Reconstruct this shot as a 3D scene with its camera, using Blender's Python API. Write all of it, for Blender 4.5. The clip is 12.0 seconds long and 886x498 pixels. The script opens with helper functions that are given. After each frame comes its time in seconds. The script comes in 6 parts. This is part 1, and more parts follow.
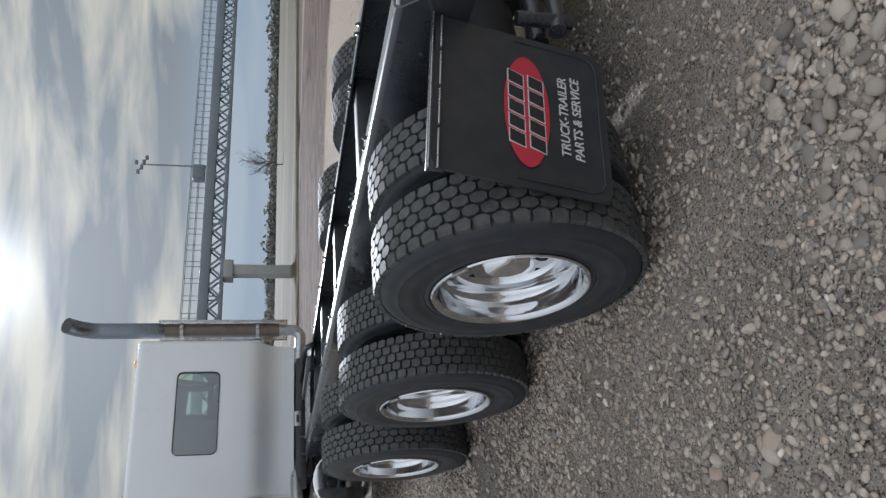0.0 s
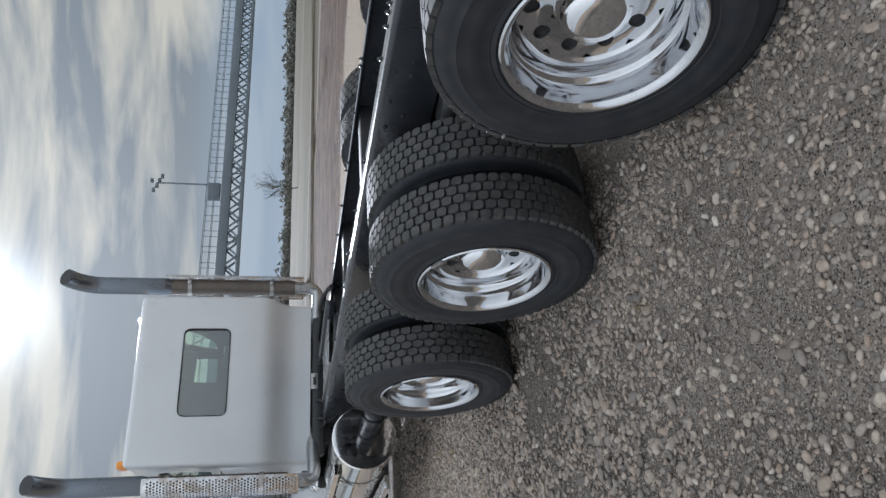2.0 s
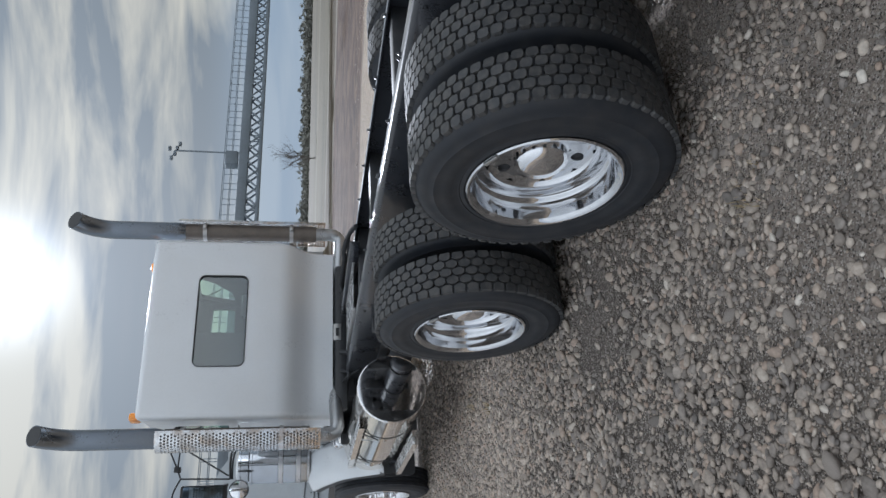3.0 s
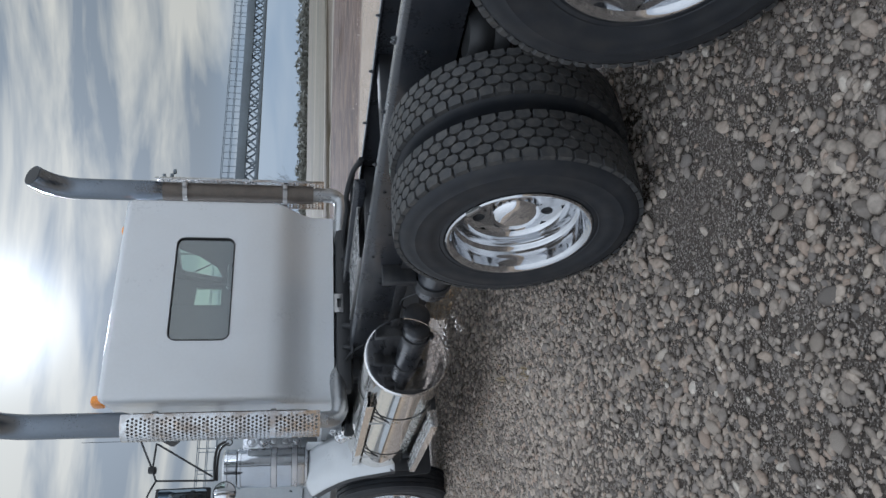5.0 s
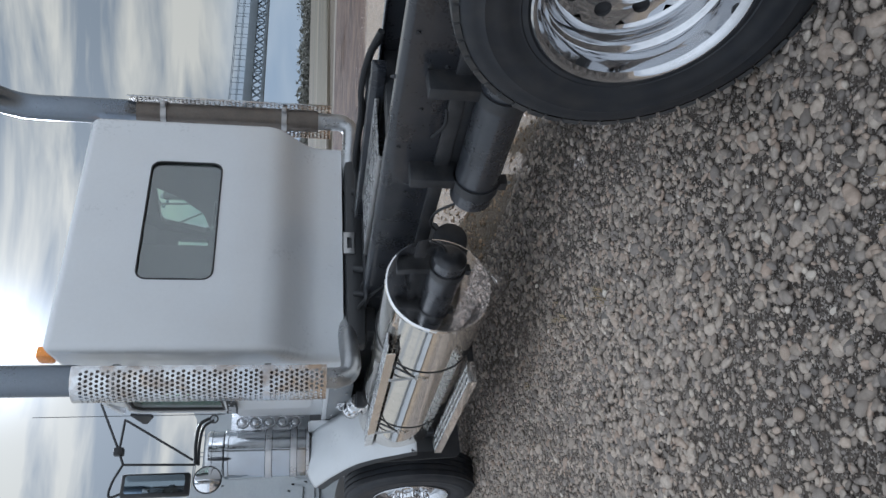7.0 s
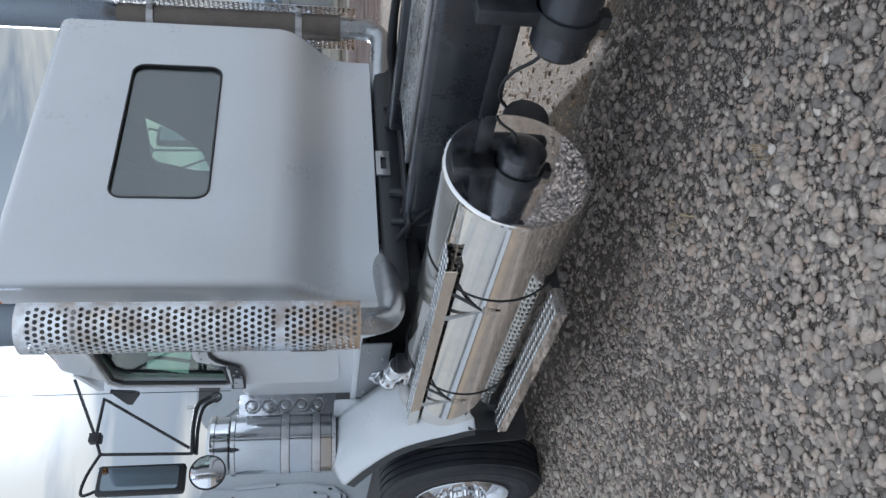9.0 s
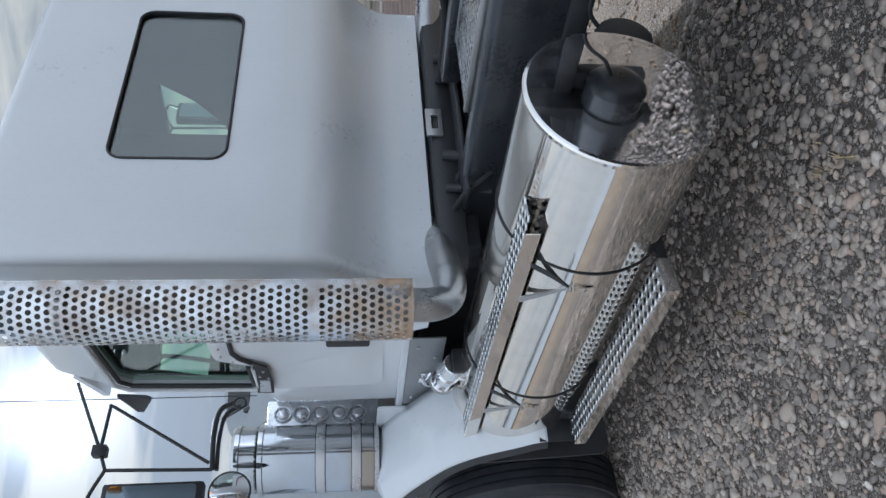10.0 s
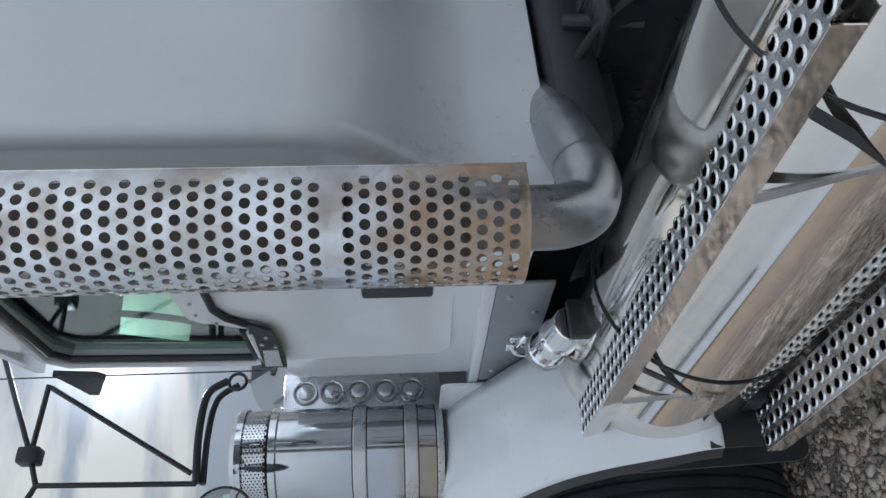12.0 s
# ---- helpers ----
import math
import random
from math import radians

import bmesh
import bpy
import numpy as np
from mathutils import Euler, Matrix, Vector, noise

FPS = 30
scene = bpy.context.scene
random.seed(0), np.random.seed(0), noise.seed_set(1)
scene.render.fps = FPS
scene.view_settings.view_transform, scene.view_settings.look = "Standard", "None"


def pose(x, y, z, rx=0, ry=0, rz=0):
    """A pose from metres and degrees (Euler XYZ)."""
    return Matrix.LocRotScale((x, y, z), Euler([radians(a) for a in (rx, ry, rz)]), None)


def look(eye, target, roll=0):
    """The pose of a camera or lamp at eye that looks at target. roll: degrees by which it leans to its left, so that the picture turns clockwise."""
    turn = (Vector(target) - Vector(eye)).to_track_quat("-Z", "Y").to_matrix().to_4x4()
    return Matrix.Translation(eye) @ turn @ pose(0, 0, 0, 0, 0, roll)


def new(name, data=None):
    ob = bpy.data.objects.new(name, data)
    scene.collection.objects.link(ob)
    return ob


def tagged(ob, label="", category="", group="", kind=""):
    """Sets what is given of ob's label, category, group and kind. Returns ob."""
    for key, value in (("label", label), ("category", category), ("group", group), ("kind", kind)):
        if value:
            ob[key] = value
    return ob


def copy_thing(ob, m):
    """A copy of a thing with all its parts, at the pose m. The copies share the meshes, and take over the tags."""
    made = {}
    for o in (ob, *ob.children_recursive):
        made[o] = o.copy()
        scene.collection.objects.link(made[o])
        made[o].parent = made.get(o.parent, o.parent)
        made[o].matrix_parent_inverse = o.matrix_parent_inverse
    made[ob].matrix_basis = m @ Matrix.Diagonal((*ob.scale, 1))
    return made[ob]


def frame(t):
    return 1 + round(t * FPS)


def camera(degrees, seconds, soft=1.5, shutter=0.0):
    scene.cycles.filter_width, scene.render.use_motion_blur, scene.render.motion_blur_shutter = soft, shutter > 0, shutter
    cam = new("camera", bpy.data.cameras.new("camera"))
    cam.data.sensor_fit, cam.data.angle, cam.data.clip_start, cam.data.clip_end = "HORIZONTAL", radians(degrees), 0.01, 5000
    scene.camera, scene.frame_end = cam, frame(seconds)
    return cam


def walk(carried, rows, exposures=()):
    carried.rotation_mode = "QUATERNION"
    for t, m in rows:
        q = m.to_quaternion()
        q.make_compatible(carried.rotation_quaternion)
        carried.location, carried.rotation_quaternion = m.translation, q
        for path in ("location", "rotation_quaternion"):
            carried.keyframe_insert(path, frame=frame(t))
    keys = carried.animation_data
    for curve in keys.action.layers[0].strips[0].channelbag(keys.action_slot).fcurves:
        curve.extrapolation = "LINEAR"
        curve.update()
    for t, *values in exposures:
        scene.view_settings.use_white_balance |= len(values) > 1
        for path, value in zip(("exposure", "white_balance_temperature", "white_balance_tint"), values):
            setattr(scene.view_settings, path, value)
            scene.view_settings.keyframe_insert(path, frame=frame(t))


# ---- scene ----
cam = camera(61.0, 12.0, soft=1.5)
PATH = [
    (0, (-2.466, -2.595, 1.478), (-1.547, -0.875, 1.035), -89.0),
    (0.5, (-2.656, -2.347, 1.485), (-1.688, -0.654, 1.043), -88.9),
    (1, (-2.778, -2.112, 1.496), (-1.779, -0.435, 1.059), -88.8),
    (1.5, (-2.827, -1.785, 1.488), (-1.822, -0.109, 1.062), -88.8),
    (2, (-2.905, -1.509, 1.476), (-1.916, 0.181, 1.07), -88.6),
    (2.5, (-2.945, -1.193, 1.511), (-1.985, 0.518, 1.126), -88.5),
    (3, (-2.889, -0.868, 1.499), (-1.960, 0.865, 1.136), -88.8),
    (3.2, (-2.835, -0.740, 1.505), (-1.926, 1.005, 1.15), -89.4),
    (4.8, (-2.986, 0.297, 1.455), (-1.992, 1.995, 1.096), -89.0),
    (5, (-2.976, 0.43, 1.474), (-1.969, 2.119, 1.105), -89.1),
    (5.5, (-3.017, 0.784, 1.453), (-1.977, 2.45, 1.075), -89.0),
    (6, (-3.027, 1.132, 1.462), (-1.964, 2.783, 1.082), -88.9),
    (6.5, (-2.967, 1.512, 1.472), (-1.893, 3.157, 1.099), -88.8),
    (7, (-2.979, 1.868, 1.477), (-1.905, 3.515, 1.109), -88.8),
    (7.5, (-3.019, 2.226, 1.518), (-1.947, 3.876, 1.159), -88.9),
    (7.7, (-3.025, 2.367, 1.51), (-1.945, 4.012, 1.153), -88.7),
    (9.3, (-2.776, 3.455, 1.513), (-1.588, 5.035, 1.206), -90.1),
    (9.5, (-2.714, 3.604, 1.526), (-1.502, 5.168, 1.235), -90.1),
    (10, (-2.594, 3.928, 1.539), (-1.405, 5.517, 1.297), -90.1),
    (10.5, (-2.478, 4.26, 1.554), (-1.376, 5.918, 1.367), -90.1),
    (11, (-2.305, 4.545, 1.542), (-1.276, 6.254, 1.389), -90.4),
    (11.5, (-2.099, 4.834, 1.549), (-1.081, 6.55, 1.411), -90.8),
    (12, (-1.9, 5.138, 1.564), (-0.818, 6.815, 1.432), -91.3),
]
walk(cam, [(t, look(eye, target, roll)) for t, eye, target, roll in PATH], [(0, 1.70, 5310, 12), (3, 1.72, 5210, 12), (5.5, 1.72, 5090, 12), (8, 1.74, 5030, 12), (10, 1.82, 4930, 12), (11, 1.65, 4980, 12), (11.5, 1.54, 5030, 12), (12, 1.56, 5070, 12)])

# ---- light ----
SUN_AZ, SUN_EL = radians(25.5), radians(20.0)
SUN_DIR = Vector((math.sin(SUN_AZ) * math.cos(SUN_EL), math.cos(SUN_AZ) * math.cos(SUN_EL), math.sin(SUN_EL)))

world = bpy.data.worlds.new("sky")
scene.world = world
world.use_nodes = True
wn, wl = world.node_tree.nodes, world.node_tree.links
wn.clear()


def wnode(kind, **values):
    n = wn.new(kind)
    for key, value in values.items():
        n.inputs[key].default_value = value
    return n


def wmath(op, a, b=None):
    n = wn.new("ShaderNodeMath")
    n.operation = op
    for i, v in enumerate((a, b)):
        if v is None:
            continue
        if isinstance(v, (int, float)):
            n.inputs[i].default_value = v
        else:
            wl.new(v, n.inputs[i])
    return n.outputs[0]


def wmix(fac, a, b, blend="MIX"):
    n = wn.new("ShaderNodeMix")
    n.data_type, n.blend_type = "RGBA", blend
    for i, v in ((0, fac), (6, a), (7, b)):
        if isinstance(v, (int, float)):
            n.inputs[i].default_value = v
        elif isinstance(v, tuple):
            n.inputs[i].default_value = v
        else:
            wl.new(v, n.inputs[i])
    return n.outputs[2]


sky = wn.new("ShaderNodeTexSky")
sky.sky_type = "NISHITA"
sky.sun_disc = False
sky.sun_elevation, sky.sun_rotation = SUN_EL, SUN_AZ
sky.air_density, sky.dust_density, sky.ozone_density = 1.0, 0.6, 1.5
coord = wn.new("ShaderNodeTexCoord")
sep = wn.new("ShaderNodeSeparateXYZ")
wl.new(coord.outputs["Generated"], sep.inputs[0])
up = wmath("MAXIMUM", sep.outputs[2], 0.03)
# cloud layer: drawn out level with the horizon
cmap = wn.new("ShaderNodeMapping")
cmap.inputs["Rotation"].default_value = (radians(4), radians(-3), radians(30))
cmap.inputs["Scale"].default_value = (1.0, 1.0, 6.6)
wl.new(coord.outputs["Generated"], cmap.inputs[0])
cloud = wnode("ShaderNodeTexNoise", Scale=2.6, Detail=5.0, Roughness=0.5, Distortion=0.25)
wl.new(cmap.outputs[0], cloud.inputs["Vector"])
cover = wn.new("ShaderNodeMapRange")
cover.interpolation_type = "SMOOTHSTEP"
for key, value in (("From Min", 0.16), ("From Max", 0.44), ("To Min", 0.90)):
    cover.inputs[key].default_value = value
# fewer clouds low down, more overhead
wl.new(wmath("ADD", cloud.outputs[0], wmath("MULTIPLY", wmath("SUBTRACT", wmath("MINIMUM", up, 0.45), 0.16), 0.42)), cover.inputs[0])
tone = wnode("ShaderNodeTexNoise", Scale=3.1, Detail=5.0, Roughness=0.52, Distortion=0.35)
wl.new(cmap.outputs[0], tone.inputs["Vector"])
dot = wn.new("ShaderNodeVectorMath")
dot.operation = "DOT_PRODUCT"
wl.new(coord.outputs["Generated"], dot.inputs[0])
dot.inputs[1].default_value = SUN_DIR
toward = wmath("MAXIMUM", dot.outputs["Value"], 0.0)
CLOUD_LIGHT, CLOUD_DARK = (1.06, 0.93, 0.67, 1), (0.41, 0.425, 0.395, 1)
tone_up = wn.new("ShaderNodeMapRange")
for key, value in (("From Min", 0.40), ("From Max", 0.575)):
    tone_up.inputs[key].default_value = value
wl.new(tone.outputs[0], tone_up.inputs[0])
cloud_col = wmix(tone_up.outputs[0], CLOUD_DARK, CLOUD_LIGHT)
# broken streaks in one quarter of the sky, an even veil in the rest of it
quarter_dot = wn.new("ShaderNodeVectorMath")
quarter_dot.operation = "DOT_PRODUCT"
wl.new(coord.outputs["Generated"], quarter_dot.inputs[0])
quarter_dot.inputs[1].default_value = (0.64, 0.77, 0.0)
even = wmath("MULTIPLY", wmath("MINIMUM", wmath("MAXIMUM", wmath("MULTIPLY", wmath("SUBTRACT", 0.78, quarter_dot.outputs["Value"]), 1.7), 0.0), 1.0), 0.95)
cloud_col = wmix(even, cloud_col, (0.78, 0.74, 0.64, 1))
SKY_GAIN, CLOUD_GAIN = 0.006, 0.205
clear = wmix(1.0, sky.outputs[0], (SKY_GAIN * 1.55, SKY_GAIN * 1.25, SKY_GAIN * 1.05, 1), "MULTIPLY")
clouds = wmix(1.0, cloud_col, (CLOUD_GAIN, CLOUD_GAIN, CLOUD_GAIN, 1), "MULTIPLY")
# a veiled sky grows brighter towards the zenith
zenith = wmath("ADD", wmath("MULTIPLY", wmath("MULTIPLY", up, up), 1.0), 0.95)
thick = wn.new("ShaderNodeVectorMath")
thick.operation = "SCALE"
wl.new(clouds, thick.inputs[0])
# clouds across from the sun are lit from the front, those before it from behind
front_lit = wmath("POWER", wmath("ADD", wmath("MULTIPLY", dot.outputs["Value"], -0.5), 0.5), 1.5)
wl.new(wmath("MULTIPLY", zenith, wmath("ADD", wmath("MULTIPLY", front_lit, 1.3), 0.90)), thick.inputs["Scale"])
both = wmix(wmath("MULTIPLY", wmath("MAXIMUM", cover.outputs[0], even), 0.96), clear, thick.outputs[0])
# blue-grey haze along the horizon
low = wn.new("ShaderNodeMapRange")
low.interpolation_type = "SMOOTHSTEP"
for key, value in (("From Min", 0.135), ("From Max", 0.045), ("To Max", 0.80)):
    low.inputs[key].default_value = value
wl.new(sep.outputs[2], low.inputs[0])
haze = wmix(even, (0.110, 0.124, 0.127, 1), (0.185, 0.182, 0.170, 1))
both = wmix(low.outputs[0], both, haze)
# the bright ring of thin cloud round the sun
glow = wmath("ADD", wmath("MULTIPLY", wmath("POWER", toward, 30.0), 0.06), wmath("MULTIPLY", wmath("POWER", toward, 700.0), 0.5))
glow_col = wn.new("ShaderNodeCombineColor")
wl.new(glow, glow_col.inputs[0])
wl.new(wmath("MULTIPLY", glow, 0.97), glow_col.inputs[1])
wl.new(wmath("MULTIPLY", glow, 0.88), glow_col.inputs[2])
total = wmix(1.0, both, glow_col.outputs[0], "ADD")
back = wnode("ShaderNodeBackground", Strength=1.0)
wl.new(total, back.inputs[0])
wout = wn.new("ShaderNodeOutputWorld")
wl.new(back.outputs[0], wout.inputs[0])

sun = new("sun", bpy.data.lights.new("sun", "SUN"))
sun.data.energy, sun.data.angle, sun.data.color = 2.1, radians(1.5), (1.0, 0.93, 0.82)
sun.matrix_world = look(SUN_DIR * 60, (0, 0, 0))


# ---- materials ----
def material(name, base=(0.5, 0.5, 0.5), rough=0.5, metal=0.0, vary=0.15, scale=6.0, fine=60.0, bump=0.0, rough_vary=0.1, dust=0.0,
             dust_col=(0.34, 0.29, 0.23), coat=0.0, island=0.0, obj_random=0.0):
    """A surface with two scales of variation, an optional dust layer on it, and fine relief."""
    m = bpy.data.materials.new(name)
    m.use_nodes = True
    n, l = m.node_tree.nodes, m.node_tree.links
    bsdf = n["Principled BSDF"]
    tc = n.new("ShaderNodeTexCoord")

    def noise_tex(s, detail=5.0):
        t = n.new("ShaderNodeTexNoise")
        t.inputs["Scale"].default_value, t.inputs["Detail"].default_value = s, detail
        l.new(tc.outputs["Object"], t.inputs["Vector"])
        return t

    big, small = noise_tex(scale), noise_tex(fine, 3.0)
    mixed = n.new("ShaderNodeMath")
    mixed.operation = "MULTIPLY_ADD"
    l.new(big.outputs[0], mixed.inputs[0])
    mixed.inputs[1].default_value = 0.65
    half = n.new("ShaderNodeMath")
    half.operation = "MULTIPLY"
    l.new(small.outputs[0], half.inputs[0])
    half.inputs[1].default_value = 0.35
    l.new(half.outputs[0], mixed.inputs[2])
    ramp = n.new("ShaderNodeMapRange")
    for key, value in (("From Min", 0.3), ("From Max", 0.7), ("To Min", 1 - vary), ("To Max", 1 + vary)):
        ramp.inputs[key].default_value = value
    l.new(mixed.outputs[0], ramp.inputs[0])
    value = ramp.outputs[0]
    for amount, source in ((island, "ShaderNodeNewGeometry"), (obj_random, "ShaderNodeObjectInfo")):
        if amount:
            info = n.new(source)
            r = n.new("ShaderNodeMapRange")
            r.inputs["To Min"].default_value, r.inputs["To Max"].default_value = 1 - amount, 1 + amount
            l.new(info.outputs["Random Per Island" if source == "ShaderNodeNewGeometry" else "Random"], r.inputs[0])
            mul = n.new("ShaderNodeMath")
            mul.operation = "MULTIPLY"
            l.new(value, mul.inputs[0])
            l.new(r.outputs[0], mul.inputs[1])
            value = mul.outputs[0]
    col = n.new("ShaderNodeVectorMath")
    col.operation = "SCALE"
    col.inputs[0].default_value = base
    l.new(value, col.inputs["Scale"])
    out = col.outputs[0]
    if dust:
        d = noise_tex(scale * 2.3)
        dr = n.new("ShaderNodeMapRange")
        for key, v in (("From Min", 0.42), ("From Max", 0.72), ("To Max", dust)):
            dr.inputs[key].default_value = v
        l.new(d.outputs[0], dr.inputs[0])
        mx = n.new("ShaderNodeMix")
        mx.data_type = "RGBA"
        l.new(dr.outputs[0], mx.inputs[0])
        l.new(out, mx.inputs[6])
        mx.inputs[7].default_value = (*dust_col, 1)
        out = mx.outputs[2]
        met = n.new("ShaderNodeMath")
        met.operation = "MULTIPLY_ADD"
        l.new(dr.outputs[0], met.inputs[0])
        met.inputs[1].default_value, met.inputs[2].default_value = -metal, metal
        l.new(met.outputs[0], bsdf.inputs["Metallic"])
    else:
        bsdf.inputs["Metallic"].default_value = metal
    l.new(out, bsdf.inputs["Base Color"])
    rr = n.new("ShaderNodeMapRange")
    for key, v in (("From Min", 0.3), ("From Max", 0.7), ("To Min", max(0.01, rough - rough_vary)), ("To Max", min(1, rough + rough_vary))):
        rr.inputs[key].default_value = v
    l.new(mixed.outputs[0], rr.inputs[0])
    l.new(rr.outputs[0], bsdf.inputs["Roughness"])
    bsdf.inputs["Coat Weight"].default_value = coat
    bsdf.inputs["Coat Roughness"].default_value = 0.06
    if bump:
        b = n.new("ShaderNodeBump")
        b.inputs["Strength"].default_value, b.inputs["Distance"].default_value = 1.0, bump
        l.new(mixed.outputs[0], b.inputs["Height"])
        l.new(b.outputs[0], bsdf.inputs["Normal"])
    return m


RUBBER = material("tyre_rubber", (0.017, 0.020, 0.026), 0.58, vary=0.14, scale=5, fine=140, bump=0.0005, dust=0.05)
TREAD = material("tread_rubber", (0.044, 0.045, 0.047), 0.72, vary=0.3, scale=14, fine=160, bump=0.001, dust=0.32, dust_col=(0.16, 0.145, 0.125), island=0.2)
CHROME = material("chrome", (0.82, 0.83, 0.85), 0.05, 1.0, vary=0.04, rough_vary=0.025, scale=4, dust=0.05, dust_col=(0.4, 0.36, 0.3))
ALLOY = material("polished_alloy", (0.62, 0.63, 0.65), 0.055, 1.0, vary=0.06, rough_vary=0.025, scale=8, dust=0.10, dust_col=(0.3, 0.27, 0.23))
DULL_STEEL = material("dull_steel", (0.42, 0.42, 0.42), 0.42, 0.85, vary=0.15, scale=10, dust=0.25)
TREAD_PLATE = material("tread_plate", (0.70, 0.71, 0.72), 0.26, 1.0, vary=0.1, scale=12, dust=0.35)
PIPE_STEEL = material("exhaust_steel", (0.38, 0.39, 0.40), 0.33, 0.9, vary=0.16, scale=7, dust=0.25, dust_col=(0.25, 0.22, 0.19))
SHIELD = material("shield_steel", (0.66, 0.67, 0.68), 0.15, 1.0, vary=0.10, rough_vary=0.06, scale=3.5, fine=70, bump=0.0006, dust=0.75, dust_col=(0.26, 0.175, 0.105))
STACK = material("stack_steel", (0.20, 0.225, 0.26), 0.30, 1.0, vary=0.12, rough_vary=0.05, scale=3, dust=0.1, dust_col=(0.2, 0.19, 0.18))
SATIN = material("satin_alloy", (0.60, 0.61, 0.63), 0.30, 0.9, vary=0.08, scale=8, dust=0.12)
CLEANER = material("cleaner_alloy", (0.50, 0.515, 0.53), 0.075, 1.0, vary=0.06, rough_vary=0.03, scale=5, dust=0.14, dust_col=(0.36, 0.31, 0.25))
# bare grey hood lining, with its shade put into the colour as well
HOOD_INNER = material("hood_inner", (0.27, 0.29, 0.305), 0.55, vary=0.12, scale=3, fine=30, dust=0.2, dust_col=(0.3, 0.29, 0.27))
HOSE = material("hose_rubber", (0.02, 0.021, 0.023), 0.8, vary=0.2)
TANK = material("tank_alloy", (0.80, 0.80, 0.81), 0.045, 1.0, vary=0.05, rough_vary=0.02, scale=6, fine=90, bump=0.0, dust=0.06, dust_col=(0.38, 0.33, 0.26))
# warm tint in the metal stands in for the tan ground it mirrors
TANK_WRAP = material("tank_wrap_alloy", (0.81, 0.775, 0.72), 0.06, 1.0, vary=0.05, rough_vary=0.03, scale=6, fine=90, bump=0.0, dust=0.10, dust_col=(0.38, 0.33, 0.26))
MIRROR = material("mirror_glass", (0.20, 0.24, 0.27), 0.03, 1.0, vary=0.04, rough_vary=0.01, scale=4)
WHITE = material("white_paint", (0.64, 0.665, 0.69), 0.30, vary=0.035, scale=1.6, fine=40, rough_vary=0.04, dust=0.05, dust_col=(0.5, 0.46, 0.4), coat=0.8)
BLACK = material("black_paint", (0.026, 0.029, 0.036), 0.30, vary=0.3, scale=5, rough_vary=0.08, dust=0.08, dust_col=(0.14, 0.12, 0.10), coat=0.5)
GREASY = material("chassis_black", (0.026, 0.028, 0.032), 0.5, vary=0.4, scale=8, bump=0.001, dust=0.2, dust_col=(0.11, 0.095, 0.08))
FLAP = material("flap_rubber", (0.026, 0.028, 0.032), 0.46, vary=0.10, scale=5, bump=0.0004, dust=0.04)
RED = material("emblem_red", (0.46, 0.03, 0.05), 0.5, vary=0.1, scale=20)
PRINT = material("printed_white", (0.62, 0.62, 0.62), 0.55, vary=0.12, scale=40)
PRINT_DARK = material("printed_black", (0.02, 0.02, 0.022), 0.5)
AMBER = material("amber_lens", (0.85, 0.30, 0.02), 0.25, vary=0.1, coat=0.4)
# browned steel, darkened further for the shade behind the shield's holes
PIPE_DARK = material("browned_pipe", (0.13, 0.115, 0.10), 0.5, 0.6, vary=0.25, scale=9, dust=0.3, dust_col=(0.16, 0.12, 0.09))
INTERIOR = material("cab_lining", (0.05, 0.05, 0.055), 0.75, vary=0.2)
PLATE_GREY = material("plate_grey", (0.24, 0.255, 0.27), 0.42, 0.3, vary=0.12, scale=6, dust=0.2)
TRIM = material("black_trim", (0.02, 0.021, 0.023), 0.5, vary=0.2)
# dark steel, lightened and blued for the haze of distance
GIRDER = material("bridge_steel", (0.17, 0.20, 0.23), 0.65, vary=0.2, scale=0.5, fine=4)
CONCRETE = material("bridge_concrete", (0.30, 0.30, 0.29), 0.85, vary=0.15, scale=0.4, fine=3)
BARK = material("bark", (0.085, 0.07, 0.058), 0.9, vary=0.3, scale=2, fine=20)
WOODS = material("far_woods", (0.15, 0.15, 0.13), 0.95, vary=0.35, scale=0.02, fine=0.3, island=0.35)
STRAW = material("dry_straw", (0.42, 0.34, 0.21), 0.85, vary=0.2, scale=20, island=0.3)


def heat_stains(m, low, high, tint):
    """Adds ragged heat tints that thicken towards the lower end of a metal part."""
    n, l = m.node_tree.nodes, m.node_tree.links
    bsdf = n["Principled BSDF"]
    source = bsdf.inputs["Base Color"].links[0].from_socket
    tc, xyz, height, add, cut, mix = (n.new("ShaderNode" + k) for k in ("TexCoord", "SeparateXYZ", "MapRange", "Math", "MapRange", "Mix"))
    l.new(tc.outputs["Object"], xyz.inputs[0])
    height.inputs["From Min"].default_value, height.inputs["From Max"].default_value = high, low
    l.new(xyz.outputs[2], height.inputs[0])
    ragged = n.new("ShaderNodeTexNoise")
    ragged.inputs["Scale"].default_value, ragged.inputs["Detail"].default_value = 11.0, 5.0
    l.new(tc.outputs["Object"], ragged.inputs["Vector"])
    add.operation = "MULTIPLY_ADD"
    l.new(height.outputs[0], add.inputs[0])
    add.inputs[1].default_value = 0.26
    l.new(ragged.outputs[0], add.inputs[2])
    cut.inputs["From Min"].default_value, cut.inputs["From Max"].default_value, cut.inputs["To Max"].default_value = 0.57, 0.76, 0.75
    l.new(add.outputs[0], cut.inputs[0])
    mix.data_type = "RGBA"
    l.new(cut.outputs[0], mix.inputs[0])
    l.new(source, mix.inputs[6])
    mix.inputs[7].default_value = (*tint, 1)
    l.new(mix.outputs[2], bsdf.inputs["Base Color"])


heat_stains(SHIELD, 1.30, 1.72, (0.50, 0.37, 0.245))


